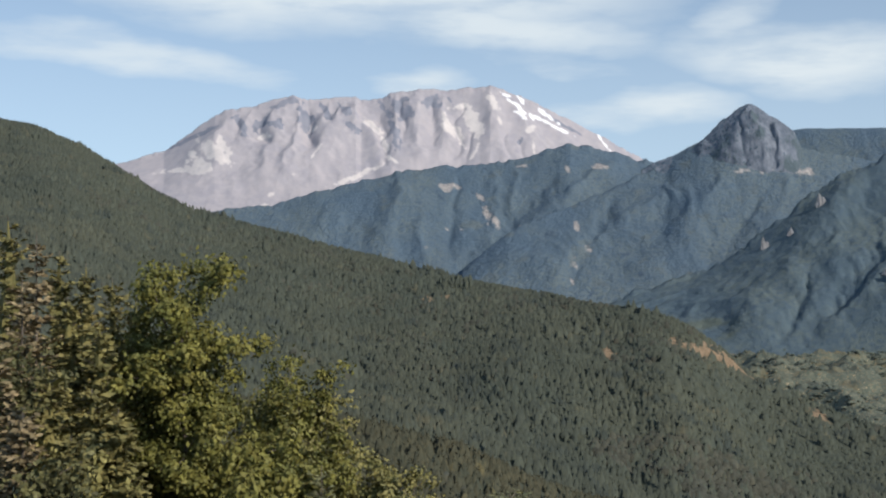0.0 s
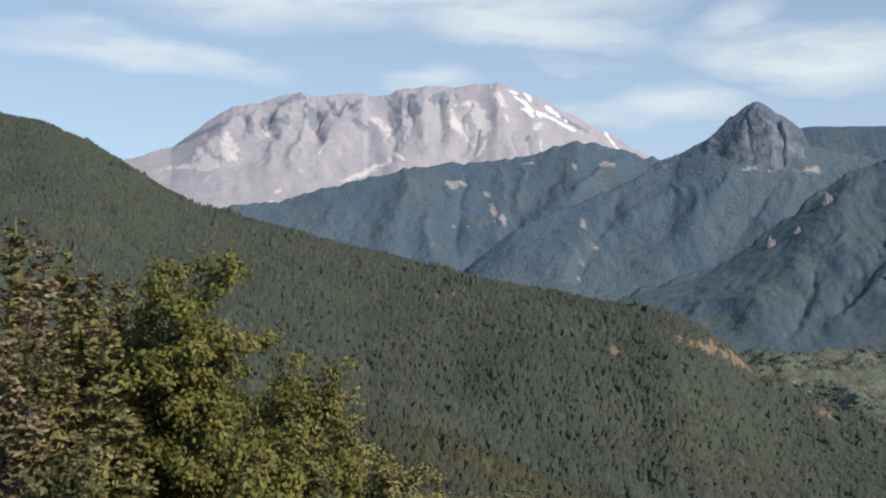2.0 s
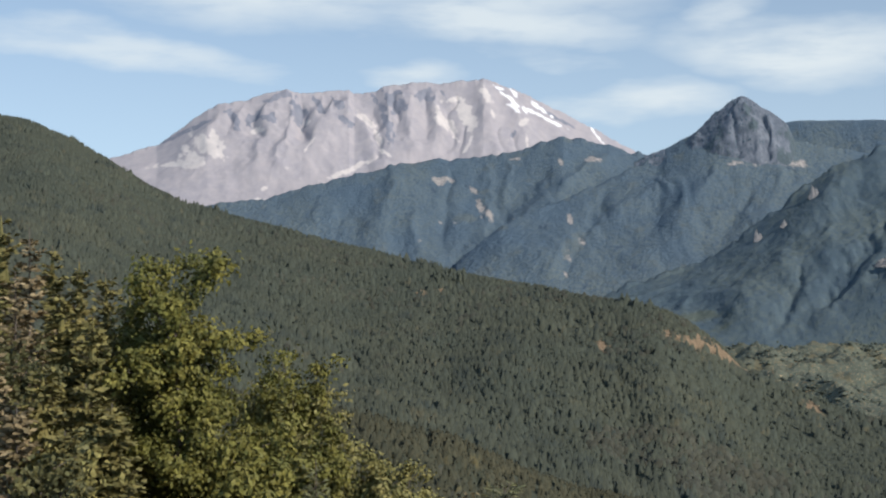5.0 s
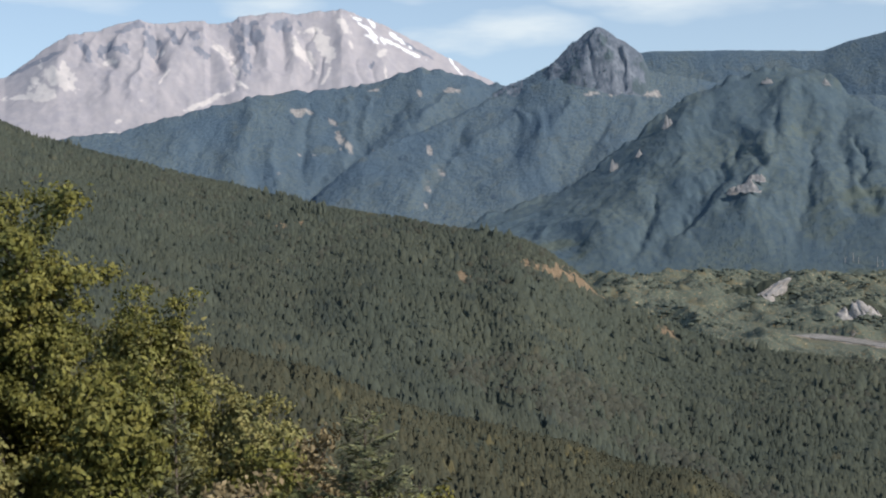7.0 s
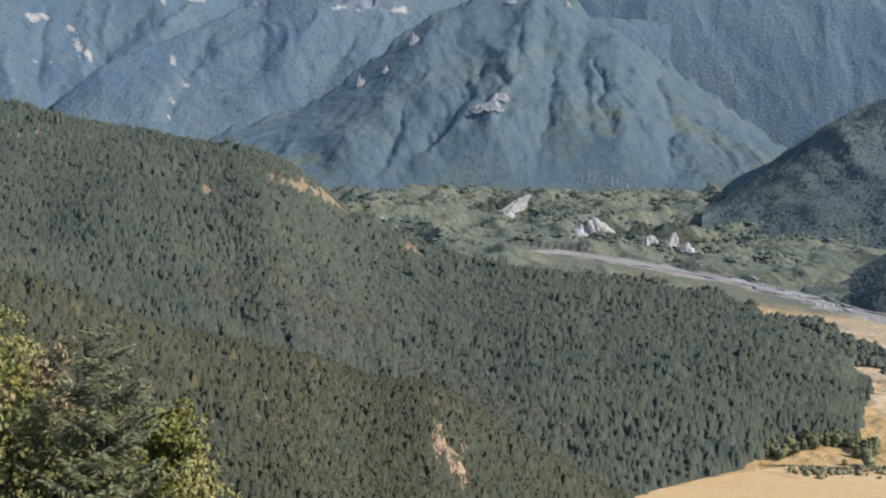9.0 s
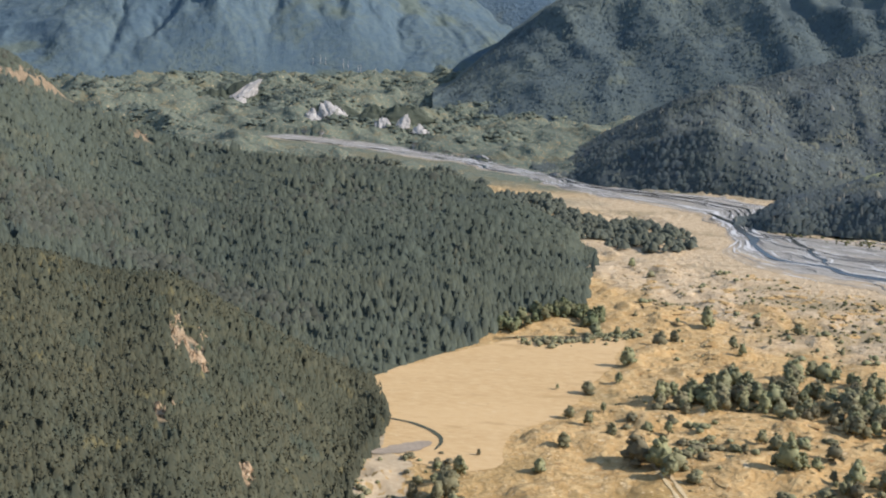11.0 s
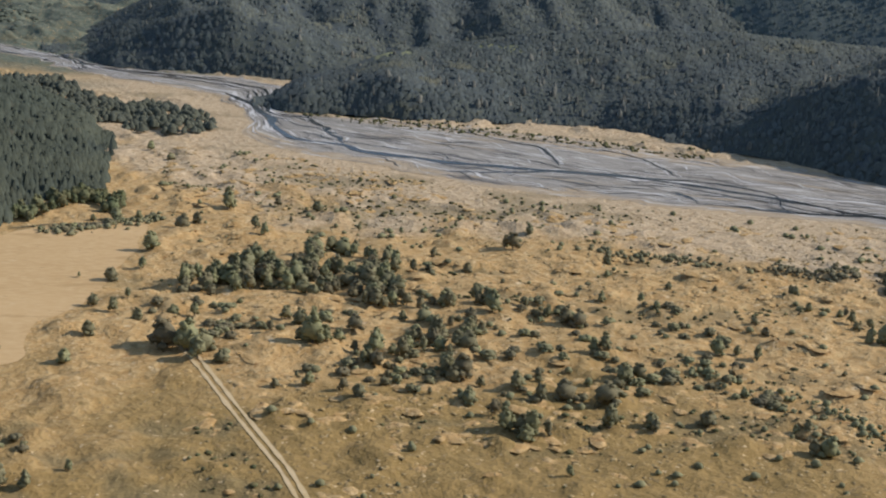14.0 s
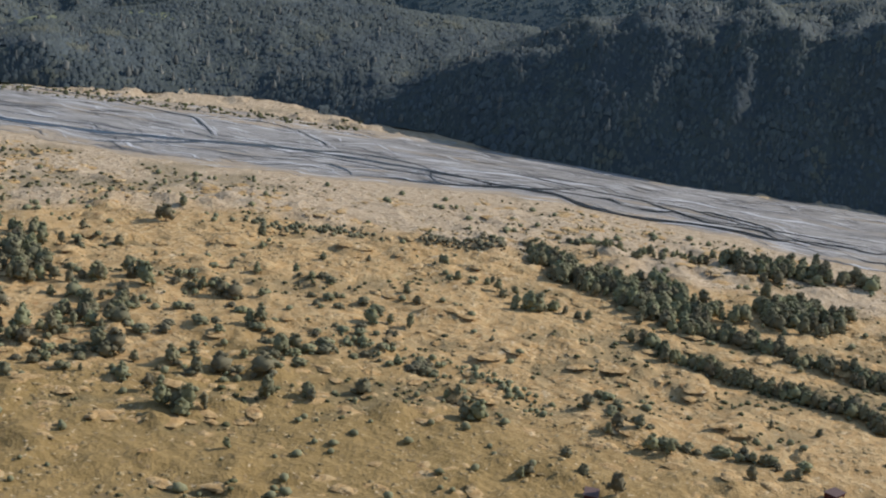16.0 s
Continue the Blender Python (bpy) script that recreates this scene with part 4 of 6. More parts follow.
def tufted(wide, tufts, count=12, seed=1):
    """Ragged conifers: a slim body with many drooping sprays."""
    rs = np.random.default_rng(seed)
    made = []
    for _ in range(count):
        w = wide * rs.uniform(0.75, 1.3)
        v, f = revolve([w * 0.9, w * 0.62, w * 0.24], [0.08, 0.5, 0.82], 5, 0.35, rs)
        h = rs.uniform(0.08, 0.97, tufts) ** 0.9
        a = rs.uniform(0, 2 * np.pi, tufts)
        r = w * (1 - h) ** 0.75 * rs.uniform(0.95, 1.35, tufts) + 0.015
        d = np.stack([np.cos(a), np.sin(a), 0 * a], -1)
        side = np.stack([-np.sin(a), np.cos(a), 0 * a], -1) * (0.02 + 0.26 * r)[:, None]
        up = np.array([0, 0, 1.0])
        root = d * (r * 0.3)[:, None] + up * (h + 0.07)[:, None]
        tip = d * r[:, None] + up * (h - 0.03 * rs.uniform(-0.6, 1.2, tufts))[:, None]
        mid = (root + tip) / 2 + up * 0.015
        q = np.stack([root, mid - side, tip, mid + side], 1).reshape(-1, 3)
        k = np.arange(tufts)[:, None] * 4 + len(v)
        made.append((np.concatenate([v, q]), np.concatenate([f, k + [0, 1, 2], k + [0, 2, 3]])))
    return made


def rounds(sides, count=8, seed=2, wide=0.38):
    rs = np.random.default_rng(seed)
    return [revolve([wide * 0.6, wide * rs.uniform(0.85, 1.15), wide * rs.uniform(0.5, 0.75)], [0.03, 0.35, 0.8], sides, 0.4, rs) for _ in range(count)]


def wood(name, label, category, places, heights, kinds, mat, sink=0.0, soft=0.0):
    """Many trees in one mesh; sink: the share of their height below the canopy; soft: how far their leaves turn to the slope's own light."""
    slope = places[:, 3:] if places.shape[1] > 3 else None
    places = places[:, :3] - np.array([0, 0, 1.0]) * (heights * sink)[:, None]
    turned = []
    vs, fs, base = [], [], 0
    pick = rng.integers(0, len(kinds), len(places))
    turn = rng.uniform(0, 2 * np.pi, len(places))
    wide = rng.uniform(0.85, 1.2, len(places))
    for k, (kv, kf) in enumerate(kinds):
        sel = np.where(pick == k)[0]
        if not len(sel):
            continue
        c, s = np.cos(turn[sel]), np.sin(turn[sel])
        h = heights[sel][:, None]
        x = (kv[None, :, 0] * c[:, None] - kv[None, :, 1] * s[:, None]) * h * wide[sel][:, None]
        y = (kv[None, :, 0] * s[:, None] + kv[None, :, 1] * c[:, None]) * h * wide[sel][:, None]
        v = np.stack([x, y, kv[None, :, 2] * h], -1) + places[sel][:, None]
        vs.append(v.reshape(-1, 3))
        fs.append((kf[None] + (np.arange(len(sel)) * len(kv))[:, None, None]).reshape(-1, 3) + base)
        base += len(sel) * len(kv)
        if slope is not None:
            turned.append(np.repeat(slope[sel], len(kv), 0))
    me = mesh_of(name, np.concatenate(vs), np.concatenate(fs), mat, True)
    if soft and slope is not None:
        own = np.zeros(len(me.vertices) * 3, np.float32)
        me.vertices.foreach_get("normal", own)
        lit = own.reshape(-1, 3) * (1 - soft) + np.concatenate(turned) * soft
        me.normals_split_custom_set_from_vertices(lit / (np.linalg.norm(lit, axis=1)[:, None] + 1e-9))
    return tagged(new(name, me), label, category, kind="stuff")


def on_hill(h, count, s0=0.0, s1=1.08, a0=None, a1=None, keep=None):
    """Random places on a hillside, evenly spread over its area."""
    P, n = h["P"], h["ns"]
    az = h["az"]
    a0, a1 = a0 if a0 is not None else az[0], a1 if a1 is not None else az[-1]
    out = []
    while sum(len(o) for o in out) < count:
        u, v = rng.uniform(0, 1, count * 2), rng.uniform(0, 1, count * 2)
        fi = np.interp(a0 + (a1 - a0) * u, az, np.arange(len(az)))
        fs = np.interp(s0 + (s1 - s0) * v, h["s"], np.arange(len(h["s"])))
        i, j = np.minimum(fi.astype(int), len(az) - 2), np.minimum(fs.astype(int), len(h["s"]) - 2)
        ti, tj = (fi - i)[:, None], (fs - j)[:, None]
        p = (P[i, j] * (1 - tj) + P[i, j + 1] * tj) * (1 - ti) + (P[i + 1, j] * (1 - tj) + P[i + 1, j + 1] * tj) * ti
        slope = np.cross(P[np.maximum(i - 2, 0), j] - P[np.minimum(i + 3, len(az) - 1), j], P[i, np.minimum(j + 2, len(h["s"]) - 1)] - P[i, np.maximum(j - 2, 0)])
        slope /= np.linalg.norm(slope, axis=1)[:, None] + 1e-9
        p = np.concatenate([p, slope * np.where(slope[:, 2:] < 0, -1, 1)], 1)
        area = np.hypot(p[:, 0], p[:, 1]) * np.linalg.norm(P[i, j + 1] - P[i, j], axis=1)
        ok = rng.uniform(0, 1, len(p)) < area / area.max()
        if keep is not None:
            ok &= keep(p)
        out.append(p[ok])
    return np.concatenate(out)[:count]


def clear_of(spots):
    def keep(p):
        ok = np.ones(len(p), bool)
        for s, r in spots:
            ok &= np.hypot(p[:, 0] - s[0], p[:, 1] - s[1]) > r
        return ok
    return keep


# ---- bare rock, cuts and snow on the hills ----


def crag(name, label, category, at, width, height, depth, mat, seed, sharp=1.0, turn=None, tall=1.6, lean=0.0):
    """An irregular outcrop that bulges out of a slope."""
    nu, nv = 30, 18
    u, v = np.meshgrid(np.linspace(0, np.pi, nu), np.linspace(0, 1, nv), indexing="ij")
    top = np.sin(np.clip(u, 0.12, np.pi - 0.12)) ** 0.5 * (0.8 + 0.3 * fbm(u * 1.2, np.full(u.shape, seed * 1.7), 3, seed))
    x = -np.cos(u) * width / 2 * (1 - 0.3 * v ** tall) * (1 + 0.22 * fbm(v * 2.2, u * 0.7, 4, seed + 4))
    y = -np.sin(u) * depth * (1 - 0.9 * v) - depth * 0.5 * (ridged(u * 3.2, v * 1.0, 4, seed + 2) - 0.6) * sharp
    z = height * v * np.maximum(top, 0.15) + height * 0.07 * fbm(u * 5, v * 5, 3, seed + 9) - height * 0.12
    x = x + lean * z
    a = math.atan2(at[0], at[1]) if turn is None else radians(turn)
    X = x * math.cos(a) - y * -math.sin(a)
    Y = -x * math.sin(a) + y * math.cos(a)
    P = np.stack([X, Y, z], -1) + np.array(at)
    return tagged(new(name, mesh_of(name, P.reshape(-1, 3), grid_faces(nu, nv), mat)), label, category)



def bare(h, bearing, rise, wide, high, mat, label, category, seed, depth=None, sharp=1.0):
    at = spot(h, bearing, rise)
    return crag("outcrop", label, category, at, wide, high, depth or wide * 0.3, mat, seed, sharp)


cuts = []
for h, patches in ((near_ridge, RIDGE_CUTS), (near_spur, SPUR_CUTS)):
    for b, e, ln, w, lean in patches:
        for q in (-0.35, -0.12, 0.12, 0.35):
            at = spot(h, b + q * ln * math.sin(radians(lean)), e + q * ln * math.cos(radians(lean)))
            toward = -Vector((at.x, at.y, 0)).normalized()
            r = at.length * radians(w) * 0.36
            cuts += [(at, r), (at + toward * 9, r), (at + toward * 18, r * 0.9), (at + toward * 28, r * 0.8), (at + toward * 38, r * 0.6)]
rs_rock = np.random.default_rng(71)
for k in range(34):
    b, e, ln, w, lean = SPUR_CUTS[(0, 0, 0, 1, 2, 3)[k % 6]]
    q, v = rs_rock.uniform(-0.4, 0.4), rs_rock.uniform(-0.35, 0.35) * w
    x, y = b + q * ln * math.sin(radians(lean)) + v * math.cos(radians(lean)), e + q * ln * math.cos(radians(lean)) - v * math.sin(radians(lean))
    size = rs_rock.uniform(3.0, 7.0)
    crag("boulder", "orange-brown boulder lying on the bare cut", "boulder", spot(near_spur, x, y), size * 1.3, size, size * 0.6, M_SCAR, 120 + k, 1.2)
M_CLIFF = surface("brown_grey_cliff", [(0.290, 0.290, 0.290), (0.225, 0.239, 0.254), (0.377, 0.362, 0.348)], 0.02, 0.08, bump=1.0, bump_scale=4, stretch=(1, 1, 0.3))
for k, (b, e, w, t) in enumerate([(14.9, 0.55, 26, 32), (12.75, -1.15, 20, 34), (13.75, -0.6, 16, 20), (17.45, -2.1, 34, 18), (18.0, -2.0, 58, 26), (18.3, -1.6, 40, 22), (20.9, 2.1, 24, 18), (18.7, 2.2, 30, 12)]):
    bare(cliff_hill, b, e, w, t, M_CLIFF, "brown-grey cliff showing through the forest", "outcrop", 160 + k, w * 0.16, 0.9)
for k, (x, y, w, t, lean) in enumerate([(772, 2290, 34, 18, 0.9), (792, 2310, 46, 30, 1.0), (806, 2012, 46, 20, 0.2), (832, 2002, 52, 27, -0.5), (868, 1905, 30, 15, 0.0), (893, 1890, 26, 19, 0.3), (914, 1872, 30, 13, -0.3)]):
    crag("pumice_cliff", "pale eroded pumice cliff above the river", "cliff", (x, y, float(ground(x, y)) + 1), w, t, w * 0.3, M_PUMICE, 180 + k, 1.1, lean=lean)
for k, (x, y, w, t) in enumerate([(745, 2330, 90, 42), (868, 1950, 80, 26), (925, 1925, 70, 24), (806, 2350, 110, 44), (832, 2025, 110, 30), (905, 1925, 90, 28)]):
    crag("dark_mound", "dark scrub-covered debris mound", "mound", (x, y, float(ground(x, y)) - 3), w, t, w * 0.35, M_FLOOR, 195 + k, 0.8)

# ---- forests ----
open_wood = clear_of(cuts)


def stand(p, lo, hi, seed):
    return rng.uniform(lo, hi, len(p)) * (1 + 0.3 * fbm(p[:, 0] / 60, p[:, 1] / 60, 3, seed))


def dwarf(count, seed, wide):
    """Small lumpy crowns for woods seen from afar."""
    rs = np.random.default_rng(seed)
    return [revolve([wide * rs.uniform(0.85, 1.15), wide * rs.uniform(0.55, 0.8)], [0.25, 0.68], 5, 0.45, rs) for _ in range(count)]


def forest(h, count, lo, hi, kinds, mat, label, seed, a0=None, keep=None, name="conifer_forest", s0=0.0, s1=1.03, sink=0.47):
    p = on_hill(h, count, s0, s1, a0, keep=keep)
    wood(name, label, "forest", p, stand(p, lo, hi, seed), kinds, mat, sink, 0.62)


M_LEAFY = surface("hillside_broadleaf", [(0.067, 0.071, 0.055), (0.082, 0.082, 0.058), (0.054, 0.062, 0.050)], 0.01, 0.5, island=0.25, bump=0)


def leafy_patches(p):
    return open_wood(p) & (fbm(p[:, 0] / 110, p[:, 1] / 110, 3, 304) > 0.25)


BROADLEAF = [(8.06, -9.48, 45), (9.2, -9.6, 40), (10.1, -9.72, 45), (11.2, -10.0, 40), (12.4, -10.39, 35), (11.02, -11.07, 30), (14.27, -12.42, 28), (15.4, -12.8, 28), (16.61, -13.29, 26), (17.8, -13.9, 26), (18.96, -14.36, 24), (20.84, -14.97, 22), (17.81, -15.06, 20)]
groves = [(spot(near_ridge, b, e), r) for b, e, r in BROADLEAF]
not_grove = clear_of(groves)


def in_grove(p):
    return open_wood(p) & ~not_grove(p)


def fir_wood(p):
    return open_wood(p) & (not_grove(p) | (rng.uniform(0, 1, len(p)) < 0.5))


forest(near_ridge, 11500, 12, 19, spires(5, 0.19, 16), M_FIR, "dense grey-green conifer plantation on the ridge", 301, -18, fir_wood, s1=0.36, sink=0.36)
forest(near_ridge, 15000, 10, 16, spires(4, 0.21, 16, seed=5), M_FIR, "dense conifer woods on the middle of the ridge", 301, -18, fir_wood, s0=0.34, s1=0.68, sink=0.42)
forest(near_ridge, 17000, 8, 13, spires(4, 0.27, 14, seed=6), M_FIR, "dense conifer plantation on the upper ridge", 301, -20, open_wood, s0=0.66, sink=0.47)
forest(near_ridge, 1800, 14, 20, spires(5, 0.16, 10, seed=7), M_FIR, "tall dark conifers standing above the plantation", 307, -18, lambda p: fir_wood(p) & (fbm(p[:, 0] / 90, p[:, 1] / 90, 3, 309) > 0.1), sink=0.3)
notch = np.array([spot(near_ridge, b, e) for b, e in zip(rng.uniform(-0.1, 1.15, 70), rng.uniform(-2.9, -2.55, 70))])
wood("conifer_forest", "clump of taller dark conifers on the ridge", "forest", notch, rng.uniform(14, 20, 70), spires(5, 0.15, 8, seed=34), M_FIR, 0.2)
forest(near_ridge, 1500, 8, 12, rounds(6, seed=8), M_LEAFY, "patches of broadleaf trees among the conifers", 302, -24, leafy_patches, "broadleaf_trees")
forest(near_ridge, 800, 7, 11, rounds(6, seed=10), M_LEAFY, "grey-green broadleaf trees filling the gully behind the spur", 308, 6, in_grove, "broadleaf_trees", sink=0.25)
forest(near_spur, 6200, 9, 16, tufted(0.24, 14, 14, seed=3), M_SPURFIR, "steep olive-green conifer woods on the spur", 303, -9, open_wood, s1=0.6, sink=0.38)
forest(near_spur, 9500, 9, 15, tufted(0.25, 6, 14, seed=4), M_SPURFIR, "olive-green conifer woods along the spur's crest", 303, -9, open_wood, s0=0.55, s1=1.4, sink=0.38)
forest(near_spur, 3600, 8, 13, tufted(0.26, 8, 12, seed=7), M_SPURFIR, "younger conifers filling the spur's steep end", 306, 9, open_wood, s1=0.9, sink=0.38)
SPUR_FOOT = [(224, 638), (269, 628), (260, 588), (250, 535), (245, 490), (180, 505)]
forest(near_spur, 200, 6, 9, rounds(7, seed=9), M_LEAFY, "patches of broadleaf trees on the spur", 305, -24, leafy_patches, "broadleaf_trees", s0=0.5)
clearing = clear_of([(spot(river_bluff, b, e), 26) for b, e in ((42.3, -8.6), (43.3, -8.4), (44.3, -8.3))])
far_kinds = spires(4, 0.32, 12, seed=12) + [revolve([0.42 * q, 0.33 * q], [0.25, 0.72], 4, 0.4, np.random.default_rng(90 + k)) for k, q in enumerate((0.8, 1.0, 1.2, 0.9, 1.1))]
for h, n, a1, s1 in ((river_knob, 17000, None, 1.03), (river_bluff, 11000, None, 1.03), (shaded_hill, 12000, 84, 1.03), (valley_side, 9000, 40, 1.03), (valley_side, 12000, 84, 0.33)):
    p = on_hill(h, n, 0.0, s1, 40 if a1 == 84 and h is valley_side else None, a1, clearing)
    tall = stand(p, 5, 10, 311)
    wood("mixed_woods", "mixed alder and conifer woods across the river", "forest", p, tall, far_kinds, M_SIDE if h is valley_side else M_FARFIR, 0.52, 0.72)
# Lighter leaves imitate sun-caught tops on dark slopes, among some really paler trees.
M_PALETREE = surface("pale_sunlit_leaves", [(0.120, 0.124, 0.109), (0.144, 0.140, 0.115), (0.096, 0.104, 0.097)], 0.02, 0.5, island=0.3, bump=0)
for h, n in ((shaded_hill, 110), (river_bluff, 130), (river_knob, 110)):
    p = on_hill(h, n, 0.05, 0.85, None, 82 if h is shaded_hill else None, clearing)
    wood("scattered_trees", "taller trees in the mixed woods, paled like sunlit tops", "trees", p, rng.uniform(8, 13, n), conifers(2, 6, 0.24, 5, 31) + rounds(6, 5, 32, 0.3), M_PALETREE, 0.25, 0.3)
forest(cliff_hill, 22000, 4, 6.5, [revolve([0.5], [0.1], 5, 0.35, np.random.default_rng(k)) for k in range(6)], M_HILL, "forest covering the far hill, its green blued for haze", 313, name="far_forest", sink=0.58)
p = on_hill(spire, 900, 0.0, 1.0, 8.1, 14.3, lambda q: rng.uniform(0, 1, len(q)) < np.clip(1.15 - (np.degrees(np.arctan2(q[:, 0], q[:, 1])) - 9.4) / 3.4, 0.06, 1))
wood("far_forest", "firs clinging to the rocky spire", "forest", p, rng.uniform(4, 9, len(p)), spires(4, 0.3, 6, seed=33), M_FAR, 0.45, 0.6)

# low woods between the ridge and the river
M_HUMMOCK = surface("hummock_scrub", [(0.095, 0.115, 0.09), (0.13, 0.14, 0.095), (0.075, 0.095, 0.085)], 0.02, 0.3, island=0.3, bump=0.2)
WOODS = [(690, 1050), (730, 1078), (790, 1045), (830, 1090), (850, 1160), (800, 1245), (830, 1400), (800, 1560), (690, 1700), (560, 1800), (560, 1500), (690, 1260)]


def in_poly(poly, count, keep=None):
    q = np.array(poly, float)
    lo, hi = q.min(0), q.max(0)
    out = np.zeros((0, 2))
    while len(out) < count:
        c = rng.uniform(lo, hi, (count * 2, 2))
        ok = inside(poly, c[:, 0], c[:, 1])
        if keep is not None:
            ok &= keep(c[:, 0], c[:, 1])
        out = np.concatenate([out, c[ok]])
    out = out[:count]
    return np.column_stack([out, ground(out[:, 0], out[:, 1])])


p = in_poly(SPUR_FOOT, 210)
wood("conifer_forest", "dark green conifers at the foot of the spur", "forest", p, rng.uniform(9, 15, len(p)), tufted(0.3, 20, 10, seed=11), M_SPURFIR, 0.12)
p = in_poly(WOODS, 2600, lambda x, y: fbm(x / 45, y / 45, 3, 320) > -0.35)
M_ALDERWOOD = surface("alder_wood_leaves", [(0.078, 0.086, 0.066), (0.096, 0.100, 0.068), (0.062, 0.072, 0.06)], 0.015, 0.3, island=0.15, bump=0)
wood("alder_woods", "low alder woods between ridge and river", "woods", p, rng.uniform(5, 10, len(p)), dwarf(12, 14, 0.5), M_ALDERWOOD)
HUMMOCKS = [(420, 1800), (640, 1960), (860, 1800), (930, 1640), (1150, 1850), (1750, 2300), (1500, 2700), (560, 2900)]
p = in_poly(HUMMOCKS, 5200, lambda x, y: (fbm(x / 75, y / 40, 4, 321) > 0.1) & ~inside(NEAR_BANK + FAR_BANK[::-1], x, y))
wood("scrub", "dark alder scrub on the hummocky debris plain", "scrub", p, rng.uniform(1.5, 4.5, len(p)), dwarf(12, 15, 1.2), M_HUMMOCK)

# ---- trees of the valley floor ----


def tube(path, r0, r1, sides=6):
    path = np.asarray(path, float)
    n = len(path)
    d = np.gradient(path, axis=0)
    d /= np.linalg.norm(d, axis=1)[:, None]
    ref = np.where(np.abs(d[:, 2:3]) > 0.9, [[1.0, 0, 0]], [[0, 0, 1.0]])
    u = np.cross(d, ref)
    u /= np.linalg.norm(u, axis=1)[:, None]
    w = np.cross(d, u)
    t = np.arange(sides) * 2 * np.pi / sides
    r = np.linspace(r0, r1, n)[:, None, None]
    v = path[:, None] + r * (u[:, None] * np.cos(t)[None, :, None] + w[:, None] * np.sin(t)[None, :, None])
    i, j = np.arange(n - 1)[:, None] * sides, np.arange(sides)[None]
    f = np.stack([i + j, i + (j + 1) % sides, i + sides + (j + 1) % sides, i + sides + j], -1).reshape(-1, 4)
    return v.reshape(-1, 3), f


def blob(centre, radius, rs, rings=5, sides=8):
    """A lumpy clump of foliage."""
    th = np.linspace(0.25, np.pi - 0.25, rings)
    v = [centre + np.array([0, 0, radius * 0.95])]
    for t in th:
        a = np.arange(sides) * 2 * np.pi / sides + rs.uniform(0, 1)
        rr = radius * (1 + 0.25 * rs.uniform(-1, 1, sides))
        v += list(centre + np.stack([rr * np.sin(t) * np.cos(a), rr * np.sin(t) * np.sin(a), rr * np.cos(t) * 0.9], -1))
    v.append(centre - np.array([0, 0, radius * 0.8]))
    f = []
    for i in range(sides):
        j = (i + 1) % sides
        f.append((0, 1 + i, 1 + j))
        f.append((1 + (rings - 1) * sides + i, len(v) - 1, 1 + (rings - 1) * sides + j))
        for k in range(rings - 1):
            a, b = 1 + k * sides + i, 1 + k * sides + j
            f += [(a, a + sides, b + sides), (a, b + sides, b)]
    return np.array(v), np.array(f)


def cards(centres, sizes, rs, out, loose=0.6):
    """Small leaf sprays, one four-cornered piece at each centre, turned outwards."""
    n = len(centres)
    face = out / (np.linalg.norm(out, axis=1)[:, None] + 1e-9) + rs.normal(size=(n, 3)) * loose
    face /= np.linalg.norm(face, axis=1)[:, None]
    a = np.cross(face, rs.normal(size=(n, 3)))
    a /= np.linalg.norm(a, axis=1)[:, None]
    b = np.cross(face, a)
    s = np.asarray(sizes)[:, None]
    v = np.stack([centres - a * s, centres - b * s * 0.55 + face * s * 0.12, centres + a * s, centres + b * s * 0.55 + face * s * 0.12], 1)
    return v.reshape(-1, 3), np.arange(n * 4).reshape(-1, 4)[:, ::-1]


def joined(pieces):
    """Several (verts, triangles or quads) as one list of triangles."""
    vs, fs, base = [], [], 0
    for v, f in pieces:
        f = np.asarray(f)
        if f.shape[1] == 4:
            f = np.concatenate([f[:, [0, 1, 2]], f[:, [0, 2, 3]]])
        vs.append(v)
        fs.append(f + base)
        base += len(v)
    return np.concatenate(vs), np.concatenate(fs)


